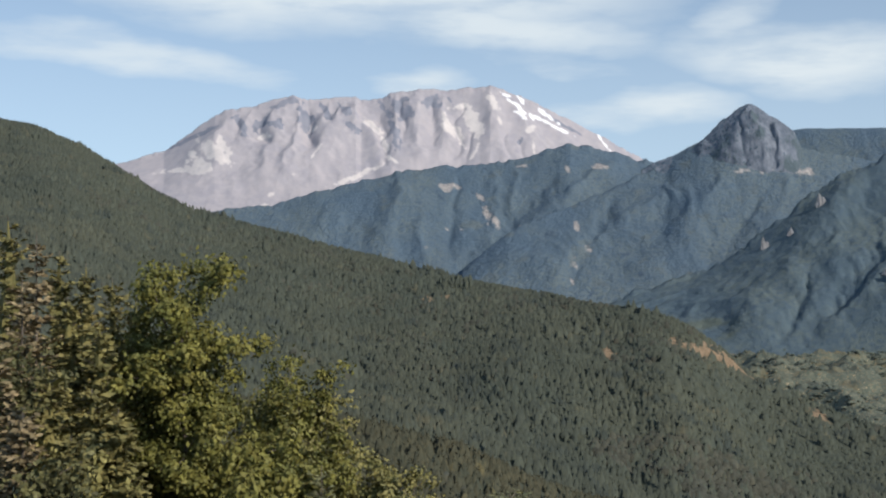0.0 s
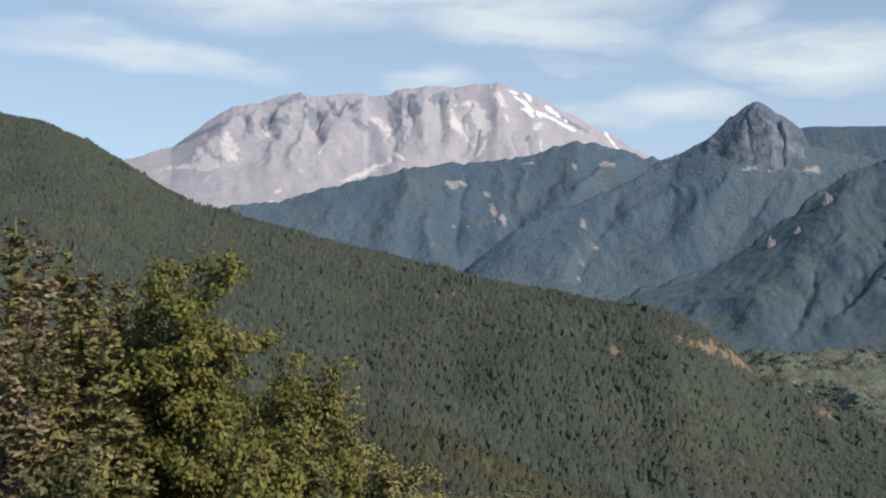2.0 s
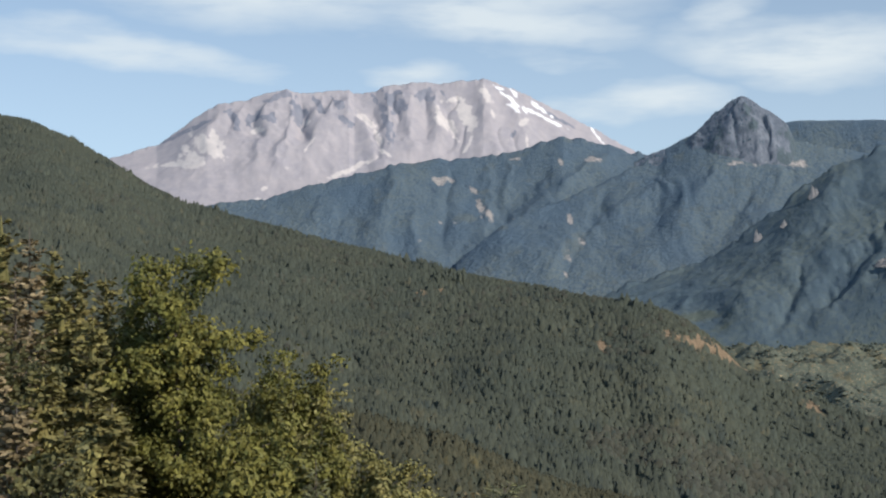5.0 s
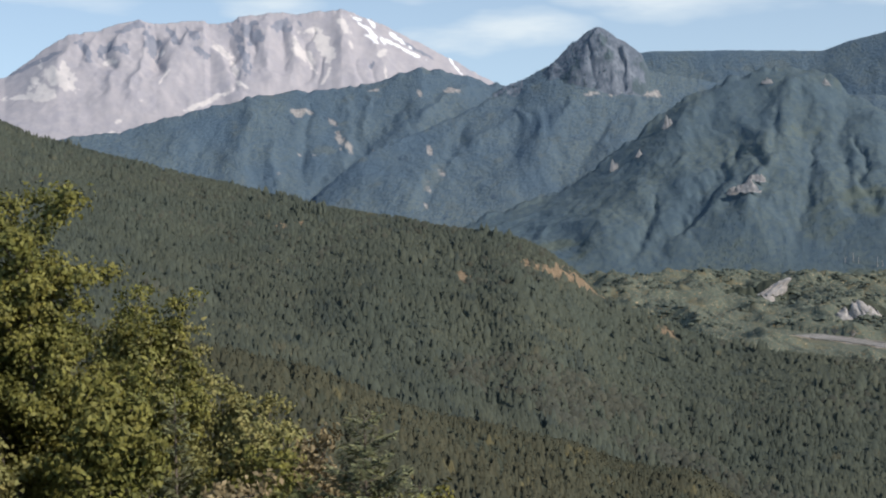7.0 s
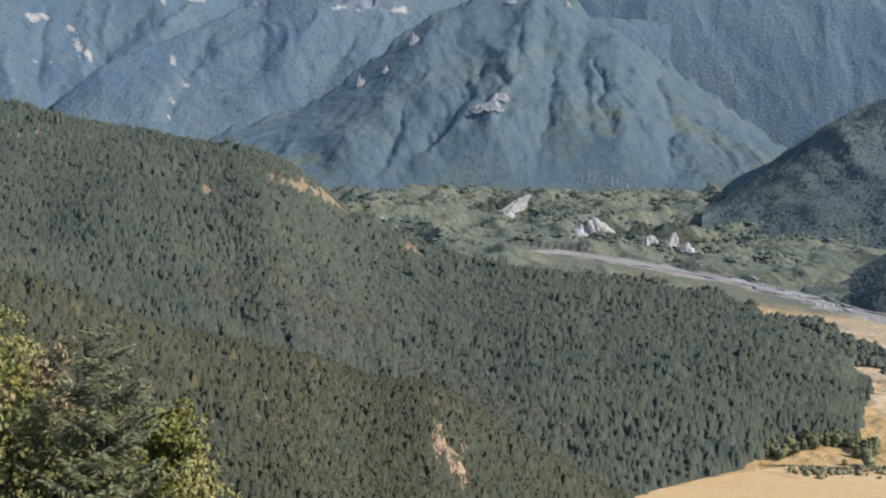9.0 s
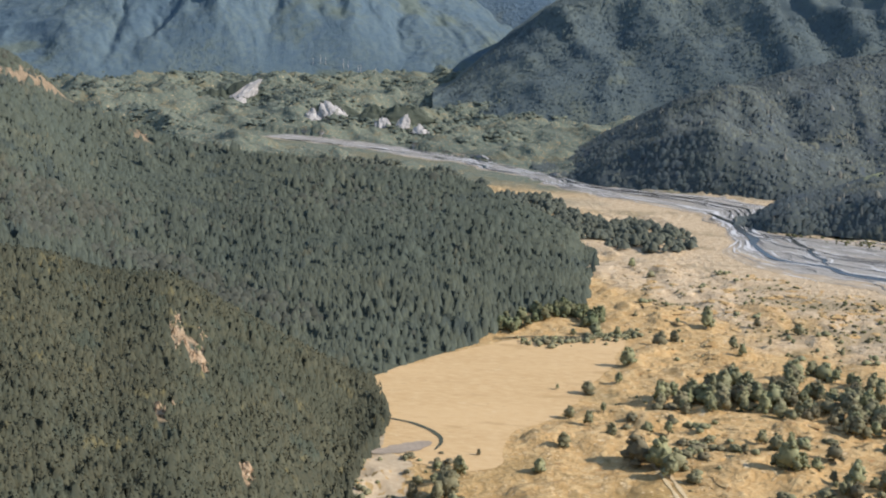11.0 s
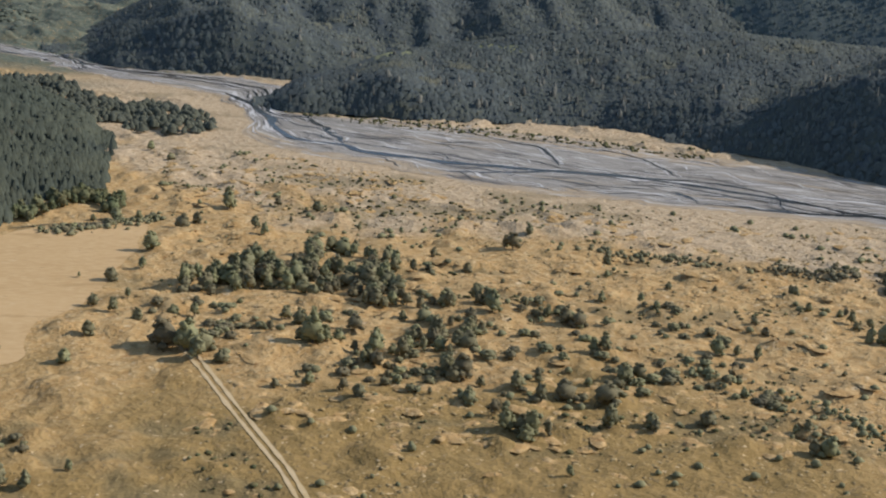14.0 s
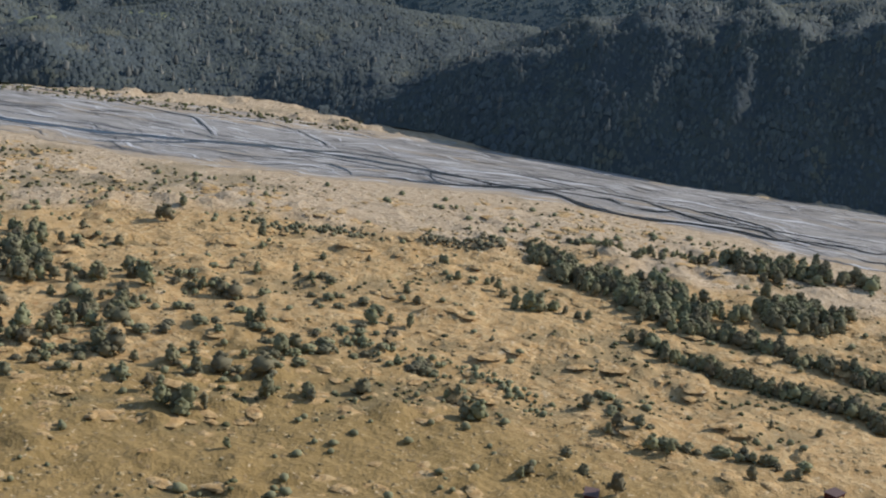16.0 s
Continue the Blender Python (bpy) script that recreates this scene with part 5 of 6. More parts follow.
def alder(seed, wide, low, name="alder_tree", label="dark green rounded alder standing in dry grass", group="valley alders", mat=None):
    """A rounded tree of 10 metres with its trunk, limbs and crown."""
    rs = np.random.default_rng(seed)
    root = new(name)
    part("trunk", mesh_of("trunk", *tube([(0, 0, -0.5), (0.1, 0, 2), (0, 0.15, 5), (0.1, 0, 8.4)], 0.22, 0.06), M_BARK), root)
    for k in range(2):
        a = k * 3.0 + rs.uniform(0, 1)
        part("limb", mesh_of("limb", *tube([(0, 0, 2 + k), (0.8 * math.cos(a), 0.8 * math.sin(a), 3.2 + k), (wide * 2.2 * math.cos(a), wide * 2.2 * math.sin(a), 4.6 + k)], 0.1, 0.03, 5), M_BARK), root)
    mid, half = 10 * (low + 0.97) / 2 - 0.5, 10 * (0.97 - low) / 2
    body, f = blob(np.zeros(3), 1.0, rs, 4, 8)
    pieces, centres, ways = [(body * np.array([wide * 1.75, wide * 1.75, half * 0.86]) + np.array([0, 0, mid - 0.4]), f)], [], []
    for k in range(11):
        a, h = k * 2.4 + rs.uniform(0, 1), (k + rs.uniform(0.2, 0.8)) / 11
        span = wide * 2.0 * (1 - 0.7 * h ** 1.6) * rs.uniform(0.55, 1.0)
        size = wide * rs.uniform(0.75, 1.1) * (1 - 0.25 * h)
        c = np.array([span * math.cos(a), span * math.sin(a), mid - half * 0.8 + 1.6 * half * h + rs.normal(0, 0.3)])
        lump, g = blob(np.zeros(3), 1.0, rs, 3, 6)
        pieces.append((lump * np.array([size, size, size * 0.85 * half / (wide * 2.6)]) + c, g))
        d = rs.normal(size=(22, 3))
        d /= np.linalg.norm(d, axis=1)[:, None]
        centres.append(c + d * np.array([size, size, size * 0.85 * half / (wide * 2.6)]) * rs.uniform(0.8, 1.25, (22, 1)))
        ways.append(d + 0.5 * (c - np.array([0, 0, mid])) / half)
    centres = np.concatenate(centres)
    pieces.append(cards(centres, rs.uniform(0.25, 0.55, len(centres)), rs, np.concatenate(ways)))
    part("crown", mesh_of("crown", *joined(pieces), mat or M_ALDER), root)
    return tagged(root, label, "tree", group)


ALDERS_A = [(646, 829, 17.0), (683, 816, 9.9), (698, 787, 9.0), (659, 772, 6.1), (697, 739, 5.2), (734, 752, 4.5), (625, 771, 9.4), (621, 756, 9.3), (601, 740, 4.1), (711, 709, 6.0), (601, 808, 9.5), (586, 805, 11.1), (535, 770, 13.8), (507, 739, 10.2), (478, 731, 9.9), (465, 747, 4.6), (412, 653, 11.1), (379, 624, 8.6), (447, 657, 9.2), (446, 680, 9.4), (442, 695, 8.8), (465, 693, 7.4), (469, 652, 8.6), (437, 616, 17.1), (442, 602, 20.3), (439, 588, 16.7), (447, 577, 8.6), (494, 594, 7.6), (499, 563, 19.0), (447, 532, 5.8)]
ALDERS_B = [(463, 524, 8.4), (471, 506, 7.7), (471, 494, 8.9), (464, 535, 5.2), (517, 561, 9.6), (535, 567, 9.1), (522, 536, 16.9), (532, 524, 13.5), (507, 525, 6.7), (571, 536, 16.8), (535, 481, 16.4), (566, 506, 12.3), (576, 569, 7.2), (503, 474, 4.5), (512, 455, 8.9), (549, 454, 7.2), (569, 456, 6.7), (557, 427, 11.0), (599, 478, 4.8), (547, 389, 14.4), (603, 423, 13.4), (651, 518, 9.6), (652, 505, 13.2), (655, 497, 11.7), (625, 454, 10.4), (620, 458, 8.3), (560, 371, 7.5), (503, 404, 15.2), (502, 417, 9.2), (592, 361, 9.0)]
ALDERS_C = [(630, 545, 16.2), (634, 561, 7.5), (610, 545, 8.7), (645, 630, 10.2), (687, 652, 9.0), (683, 616, 7.2), (683, 584, 3.9), (746, 631, 13.4), (786, 650, 7.8), (752, 693, 7.0), (781, 573, 8.3), (754, 552, 4.9), (707, 520, 9.2), (729, 505, 7.7), (765, 509, 5.6), (709, 488, 4.5), (737, 417, 7.5), (745, 430, 5.3), (787, 487, 4.8), (694, 446, 3.7), (692, 408, 7.2), (694, 396, 6.4), (618, 325, 6.4), (660, 702, 5.8), (616, 880, 4.6), (312, 511, 6.4), (559, 848, 10.4), (571, 837, 10.4), (545, 856, 6.1), (704, 985, 7.1)]
ALDERS_D = [(711, 1024, 8.3), (362, 662, 4.1), (818, 448, 6.5), (799, 393, 9.3), (784, 362, 15.2), (789, 359, 13.7), (777, 369, 7.6), (812, 404, 6.3), (681, 415, 10.0), (696, 397, 10.7), (601, 305, 10.7), (605, 299, 11.3), (621, 320, 8.4), (594, 361, 6.4), (665, 265, 7.9), (636, 240, 7.6), (645, 239, 9.5), (650, 229, 7.7), (635, 216, 9.4), (639, 207, 8.8), (593, 243, 6.1), (572, 207, 14.6), (559, 250, 6.5), (565, 249, 5.9), (581, 228, 7.1), (661, 171, 7.0), (641, 165, 7.4), (715, 179, 6.7), (725, 155, 5.4), (655, 151, 4.4)]
ALDERS_E = [(659, 147, 6.3), (485, 365, 5.8), (565, 377, 9.5), (745, 637, 10.9), (788, 651, 7.9), (818, 445, 5.6), (711, 349, 4.2), (796, 326, 8.3), (818, 300, 7.6), (825, 150, 7.4), (663, 184, 5.1), (672, 392, 4.9), (593, 414, 4.6), (291, 561, 18.0), (316, 610, 17.5), (325, 632, 13.0), (305, 583, 17.0), (264, 536, 14.5), (279, 514, 11.4), (301, 621, 9.6), (292, 589, 7.4), (305, 600, 14.1), (339, 641, 11.6), (267, 556, 8.9), (287, 505, 8.5)]

places = ALDERS_A + ALDERS_B + ALDERS_C + ALDERS_D + ALDERS_E


def strewn(line, count, spread, lo, hi):
    pts = resample(line, 200)
    out = []
    for k in range(count):
        x, y = pts[rng.integers(0, 200)]
        out.append((x + rng.normal(0, spread), y + rng.normal(0, spread), rng.uniform(lo, hi)))
    return out


GROVE = [(508, 700), (563, 713), (630, 709), (656, 685), (648, 643), (595, 600), (567, 606), (550, 650), (510, 670)]
places += [(x, y, rng.uniform(9, 14.5)) for x, y, z in in_poly(GROVE, 92)]
places += strewn([(614, 651), (617, 635), (620, 618), (612, 596)], 10, 6, 9, 13)
places += strewn([(569, 602), (591, 598), (604, 588), (623, 574), (648, 561)], 20, 4, 6, 11)
places += strewn([(580, 555), (561, 527), (525, 474)], 16, 7, 7, 11) + strewn([(605, 541), (547, 487)], 10, 5, 6, 10)
places += [(x, y, 8 + (k * 7) % 5) for k, (x, y) in enumerate([(515, 457), (545, 451), (540, 430), (561, 432), (546, 389), (511, 436), (499, 404), (499, 418), (512, 401), (505, 410), (565, 377), (625, 462), (569, 409), (607, 424), (612, 420)])]
places += [(x, y, 9 + (k * 5) % 4) for k, (x, y) in enumerate([(505, 690), (479, 645), (449, 609), (450, 598), (511, 672), (516, 606), (515, 592), (521, 587), (497, 571), (502, 565), (508, 562)])]
places += [(x, y, 7 + (k * 3) % 4) for k, (x, y) in enumerate([(504, 526), (507, 519), (515, 545), (518, 537), (532, 532), (544, 533)])]
willows = strewn([(904, 413), (879, 382), (867, 350), (851, 314), (840, 282), (841, 261)], 150, 8, 7, 13)
willows += strewn([(880, 360), (885, 310), (868, 270)], 85, 10, 7, 13)
streamside = strewn([(956, 382), (980, 355), (1005, 324), (1018, 293)], 46, 9, 4, 8)
streamside += strewn([(1002, 296), (1022, 281), (1032, 255), (1040, 230)], 75, 12, 9, 14)
streamside += strewn([(892, 246), (906, 227), (942, 218)], 80, 13, 9, 14)
willows += strewn([(833, 268), (839, 243), (837, 206), (838, 181), (831, 145)], 75, 5, 6, 11)
streamside += strewn([(790, 285), (774, 256), (769, 218), (774, 186), (769, 152), (761, 128)], 120, 2.8, 7, 11)
willows += strewn([(804, 418), (800, 385), (802, 369), (796, 326)], 14, 5, 5, 8)
BRUSH = [(437, 590), (470, 690), (560, 700), (680, 640), (760, 520), (700, 400), (640, 330), (560, 380), (500, 480)]
bushes = [(x, y, rng.uniform(2.6, 5.5)) for x, y, z in in_poly(BRUSH, 150, lambda x, y: fbm(x / 50, y / 30, 3, 332) > 0.0)]
bushes += strewn([(658, 546), (659, 524), (659, 498)], 16, 5, 3, 5.5) + strewn([(643, 485), (626, 455), (607, 424)], 14, 5, 3, 5.5)
bushes += strewn([(621, 435), (631, 403), (638, 370), (640, 340), (641, 318)], 34, 4, 1.6, 3) + strewn([(513, 517), (522, 498), (526, 473)], 10, 6, 3, 5)
bushes += strewn([(645, 215), (655, 196), (668, 174), (665, 141)], 18, 4, 2.5, 6) + strewn([(683, 269), (675, 256), (657, 232), (646, 214)], 16, 3, 2, 4.5)
bushes += strewn([(903, 464), (920, 426), (970, 407), (987, 377)], 34, 4, 2, 4.5)
bushes += strewn([(474, 625), (486, 618), (499, 602)], 14, 2.5, 3, 5) + strewn([(491, 661), (503, 645), (505, 637)], 8, 3, 3, 5)
CORNER = [(298, 664), (325, 680), (352, 674), (330, 590), (305, 520), (250, 540)]
bushes += [(x, y, rng.uniform(1.6, 5)) for x, y, z in in_poly(CORNER, 44)]
bushes += strewn([(500, 850), (545, 840), (590, 838)], 22, 3, 2.5, 5)


def planted(spots, shapes, seed, **words):
    kinds = [alder(seed + k, w, low, **words) for k, (w, low) in enumerate(shapes)]
    for k, (x, y, h) in reversed(list(enumerate(spots))):
        q = h / 10 * 1.1
        m = Matrix.LocRotScale((x, y, float(ground(x, y)) - 0.1), Euler((0, 0, rng.uniform(0, 6.28))), (q * rng.uniform(1.0, 1.45), q * rng.uniform(1.0, 1.45), q * rng.uniform(0.85, 1.05)))
        if k < len(kinds):
            kinds[k].matrix_basis = m
        else:
            copy_thing(kinds[k % len(kinds)], m)


planted(places, [(1.35, 0.10), (1.1, 0.16), (1.6, 0.06), (0.9, 0.2), (1.25, 0.08), (1.8, 0.05)], 400)
planted(willows, [(1.5, 0.04), (1.2, 0.06), (1.7, 0.03)], 420, name="willow_tree", label="grey-green willow in a thicket along a channel", group="valley willows")
planted(streamside, [(1.3, 0.04), (1.5, 0.03), (1.1, 0.05)], 440, name="streamside_tree", label="dense grey-green tree in a row by a dry channel", group="channel trees")
planted(bushes, [(2.9, 0.02), (2.2, 0.03), (3.6, 0.02)], 430, name="willow_bush", label="low wide grey-green bush in dry grass", group="valley bushes")

M_EDGE = surface("light_green_leaves", [(0.132, 0.142, 0.072), (0.162, 0.165, 0.080), (0.105, 0.118, 0.064)], 0.05, 0.5, island=0.12, bump=0, vary=0.15)
edge_trees = strewn([(500, 884), (520, 896), (547, 908), (572, 912), (582, 898), (576, 876)], 48, 5, 8, 13) + strewn([(590, 930), (600, 955), (606, 975)], 8, 3, 6, 9)
planted(edge_trees, [(1.4, 0.05), (1.2, 0.08), (1.6, 0.04)], 450, name="edge_tree", label="light green broadleaf tree at the foot of the conifers", group="forest edge trees", mat=M_EDGE)

# low scrub over the plain, thickest along old channels
PLAIN = [(330, 200), (300, 420), (460, 600), (440, 680), (560, 770), (640, 900), (700, 1040), (800, 950), (860, 740), (950, 610), (1050, 480), (1080, 300), (1000, 60), (560, 60)]
p = in_poly(PLAIN, 1000, lambda x, y: (channels(x, y) > 0.80) & (near_line(TRACK, x, y) > 7))
wood("scrub", "low olive scrub in shallow dry channels", "scrub", p, rng.uniform(0.6, 1.8, len(p)), rounds(6, seed=16, wide=1.1), M_SCRUB)
p = in_poly(PLAIN, 420, lambda x, y: (fbm(x / 35, y / 35, 4, 331) > 0.2) & (near_line(TRACK, x, y) > 7))
wood("scrub", "scattered small bushes on the dry plain", "scrub", p, rng.uniform(1.2, 4.0, len(p)), rounds(6, seed=17, wide=0.75), M_ALDER)
for k, line in enumerate([[(866, 491), (876, 458), (902, 439)], [(639, 420), (653, 379), (666, 339), (653, 307), (639, 279)], [(786, 599), (823, 556), (846, 522)], [(500, 850), (545, 838), (590, 835)], [(300, 690), (285, 671), (264, 596), (250, 536)]]):
    q = np.array(strewn(line, 110, 6, 1.0, 3.4))
    wood("shrub_row", "row of low grey-green shrubs along a dry channel", "shrubs", np.column_stack([q[:, 0], q[:, 1], ground(q[:, 0], q[:, 1])]), q[:, 2], rounds(6, seed=20 + k, wide=0.7), M_ALDER)

FLATS = [(640, 900), (700, 1040), (800, 950), (860, 740), (950, 610), (1050, 480), (1080, 300), (1000, 250), (900, 450), (780, 620), (700, 760)]
p = in_poly(FLATS, 420, lambda x, y: fbm(x / 60 + y / 30, y / 60 - x / 90, 3, 335) > 0.1)
wood("scrub", "thin low brown scrub on the gravel flats", "scrub", p, rng.uniform(0.5, 1.6, len(p)), dwarf(8, 22, 1.0), M_SCRUB)
MOUNDS = [(622, 319, 15, 5.5), (688, 150, 20, 5), (730, 282, 24, 3.5), (751, 325, 18, 3), (616, 372, 14, 3), (839, 174, 20, 6), (732, 184, 14, 3), (735, 230, 16, 2.5)]


def mound(seed):
    """A low lopsided mound, one metre high and wide."""
    rs = np.random.default_rng(seed)
    v, f = revolve([1.0, 0.66, 0.28], [-0.2, 0.45, 0.9], 8, 0.3, rs)
    return v * np.array([rs.uniform(1.0, 1.7), rs.uniform(0.7, 1.0), 1]), f


def hummocky(x, y):
    return (fbm(x / 70, y / 70, 3, 336) > -0.25) & (near_line(TRACK, x, y) > 9) & ~inside(FIELD, x, y) & (near_line(FIELD + FIELD[:1], x, y) > 6)


p = in_poly(PLAIN, 2600, hummocky)
tall = rng.uniform(0.35, 0.9, len(p)) ** 1.3
kinds = [mound(240 + k) for k in range(10)]
wood("hummocks", "low grassy hummocks over the dry plain", "hummocks", p - np.array([0, 0, 0.28]), tall, [(v * np.array([7.0, 7.0, 1]), f) for v, f in kinds], M_GRASS)
for k, (x, y, w, t) in enumerate(MOUNDS):
    crag("debris_mound", "grassy cone-shaped debris mound on the plain", "mound", (x, y, float(ground(x, y)) - 0.8), w, t, w * 0.55, M_GRASS, 210 + k, 0.5)
M_TUSSOCK = surface("withered_tussocks", [(0.31, 0.225, 0.10), (0.23, 0.18, 0.085), (0.38, 0.28, 0.14)], 0.04, 0.6, island=0.35, bump=0)
p = in_poly(PLAIN, 6000, lambda x, y: (fbm(x / 22, y / 22, 4, 333) > -0.1) & (near_line(TRACK, x, y) > 5))
wood("tussocks", "withered tussocks scattered over the dry plain", "grass", p, rng.uniform(0.15, 0.6, len(p)), [revolve([3.0, 2.2], [0.0, 0.5], 5, 0.4, np.random.default_rng(k)) for k in range(6)], M_TUSSOCK)
FARSTRIP = [(925, 1110), (1000, 1030), (1070, 930), (1120, 840), (1160, 740), (1130, 730), (1080, 830), (1020, 920), (960, 1010)]
p = in_poly(FARSTRIP, 320)
wood("scrub", "low brown scrub along the far gravel bank", "scrub", p, rng.uniform(0.8, 2.6, len(p)), rounds(5, seed=19, wide=0.9), M_SCRUB)

# ---- the trees and brush before the lookout ----


def leafy_tree(name, label, at, height, spread, leaves, mat, seed, leaf=0.12, low=0.42):
    rs = np.random.default_rng(seed)
    root = new(name)
    root.location = at
    bend = rs.normal(0, 0.03 * height, (6, 2))
    zs = np.linspace(-0.4, height * 0.985, 6)
    axis_pts = np.column_stack([np.cumsum(bend, 0) * np.linspace(0, 1, 6)[:, None], zs])
    part("trunk", mesh_of("trunk", *tube(axis_pts, 0.03 + height * 0.012, 0.03, 8), M_BARK), root)
    ends = []
    for k in range(30):
        f = low + (0.98 - low) * (k + rs.uniform(0, 0.8)) / 30
        base = np.array([np.interp(f * height * 0.97, zs, axis_pts[:, c]) for c in range(3)])
        a = k * 2.4 + rs.uniform(-0.5, 0.5)
        reach = spread * (0.35 + 0.75 * math.sin(math.pi * (0.2 + 0.68 * f))) * rs.uniform(0.7, 1.1)
        if f > 0.75:
            reach *= 0.75
        rise = height * 0.10 * rs.uniform(0.4, 1.3)
        tip = base + np.array([reach * math.cos(a), reach * math.sin(a), rise])
        kink = (base + tip) / 2 + np.array([0, 0, rise * 0.3]) + rs.normal(0, 0.12, 3)
        part("limb", mesh_of("limb", *tube([base, kink, tip], 0.012 + 0.02 * (1 - f) + 0.015, 0.008, 5), M_BARK), root)
        for q in np.linspace(0.08, 1.05, 7):
            ends.append(base + (tip - base) * q + np.array([0, 0, rise * 0.3 * math.sin(q * 3)]) + rs.normal(0, 0.14 * spread, 3))
    ends.append(axis_pts[-1] + np.array([0, 0, 0.3]))
    ends = np.array(ends)
    pick = rs.integers(0, len(ends), leaves)
    off = rs.normal(0, 0.13 + 0.035 * spread, (leaves, 3)) * np.array([1, 1, 0.8])
    c = ends[pick] + off
    away = c - np.array([0, 0, 1.0]) * c[:, 2:]
    way = off / (0.13 + 0.035 * spread) + away / spread + np.array([0, 0, 0.5])
    part("crown", mesh_of("crown", *cards(c, rs.uniform(0.6, 1.2, leaves) * leaf, rs, way, 0.5), mat, False), root)
    return tagged(root, label, "tree", "lookout trees")


def fir(name, label, at, height, spread, mat, seed, whorls=22, per=6, sag=0.1, fat=0.12):
    """A young fir: trunk, whorls of limbs with needle sprays."""
    rs = np.random.default_rng(seed)
    root = new(name)
    root.location = at
    part("trunk", mesh_of("trunk", *tube([(0, 0, -0.4), (rs.normal(0, 0.05), 0, height * 0.5), (0, 0, height)], 0.03 + height * 0.009, 0.012, 7), M_BARK), root)
    steps = np.linspace(0, 0.94, 14)
    inner, tris = revolve((0.5 * spread * (1 - steps) ** 0.8 + 0.05) / height * np.where(np.arange(14) % 2, 0.8, 1.1), 0.06 + 0.92 * steps, 9, 0.45, rs)
    pieces, twigs = [(inner * height, tris)] if fat > 0.072 and per > 6 else [], []
    for k in range(whorls):
        f = 0.34 + 0.65 * (k / whorls) ** 0.9
        z = height * f
        reach = spread * (1 - f) ** 0.75 + 0.12
        for i in range(per):
            z = height * min(0.985, f + rs.uniform(-0.5, 0.5) / whorls)
            a = i * 2 * math.pi / per + k * 0.7 + rs.uniform(-0.3, 0.3)
            ln = reach * rs.uniform(0.65, 1.15)
            d = np.array([math.cos(a), math.sin(a), 0])
            lift = ln * (0.45 * f + 0.05 - sag * (1 - f) * 2 + rs.uniform(-0.1, 0.1))
            base = np.array([0, 0, z])
            tip = base + d * ln + np.array([0, 0, lift])
            twigs.append(tube([base, (base + tip) / 2 - np.array([0, 0, 0.04 * ln]), tip], 0.012 + 0.004 * ln, 0.004, 3))
            n = max(6, int(ln * (17 if fat > 0.04 else 30)))
            q = np.linspace(0.15, 1.04, n)[:, None]
            mid = base + (tip - base) * q - np.array([0, 0, 0.16]) * ln * 0.3 * np.sin(q * 3.1)
            for sgn in (-1, 1):
                side = np.cross(d, [0, 0, 1]) * sgn
                out = (side * 0.75 + d * 0.6 + rs.normal(0, 0.22, (n, 3))) * (0.2 + 0.16 * ln * (1.06 - q)) * rs.uniform(0.7, 1.3, (n, 1))
                w = np.cross(out, d * 0.5 + np.array([0, 0, 1.0]) + rs.normal(0, 0.45, (n, 3)))
                w = w / np.linalg.norm(w, axis=1)[:, None] * fat
                v = np.stack([mid - w * 0.6, mid + out * 0.5 + w, mid + out, mid + out * 0.5 - w], 1)
                pieces.append((v.reshape(-1, 3), np.arange(n * 4).reshape(-1, 4)))
    boughs = tagged(part("branchwork", mesh_of("branchwork", *joined(twigs), M_BARK), root), kind="stuff")
    part("needles", mesh_of("needles", *joined(pieces), mat, False), boughs)
    return tagged(root, label, "tree", "lookout trees")


def stand_at(bearing, r, rise):
    """Foot of a tree on the bank, and its height, from the bearing, the distance and the rise of its top."""
    a = radians(bearing)
    x, y = r * math.sin(a), r * math.cos(a)
    z = bank_z(x, y)
    return (x, y, z - 0.3), EYE_Z + r * math.tan(radians(rise)) - z + 0.3


for k, (b, r, e, w) in enumerate([(-17.0, 52, 0.1, 2.6), (-15.95, 46, -0.5, 1.9), (-15.1, 55, -1.2, 2.6), (-14.1, 54, -1.7, 2.5), (-13.1, 56, -2.3, 2.6), (-12.2, 55, -3.0, 2.4), (-18.4, 46, -0.3, 2.4), (-16.5, 44, -2.2, 2.2), (-14.8, 44, -3.0, 2.2), (-13.6, 43, -4.0, 2.2), (-12.6, 45, -4.6, 2.2), (-17.5, 39, -4.6, 2.2), (-15.5, 38, -5.8, 2.2), (-13.9, 38, -6.6, 2.1), (-16.5, 37, -7.4, 2.0), (-14.7, 36, -8.4, 2.0), (-12.9, 37, -7.4, 2.0)]):
    at, h = stand_at(b, r, e)
    thin = k in (1, 7, 11, 14)
    fir("fir_tree", "half-bare young fir with withered lower branches" if thin else "young olive-green fir on the bank below the lookout", at, h, w, M_BROWN if thin else M_NEEDLE, 500 + k, 28, 6 if thin else 9, 0.14, 0.075)
M_OLIVE = surface("olive_leaves", [(0.10, 0.10, 0.042), (0.135, 0.128, 0.05), (0.065, 0.07, 0.032)], 0.35, 1.8, island=0.45, bump=0, rough=0.6)
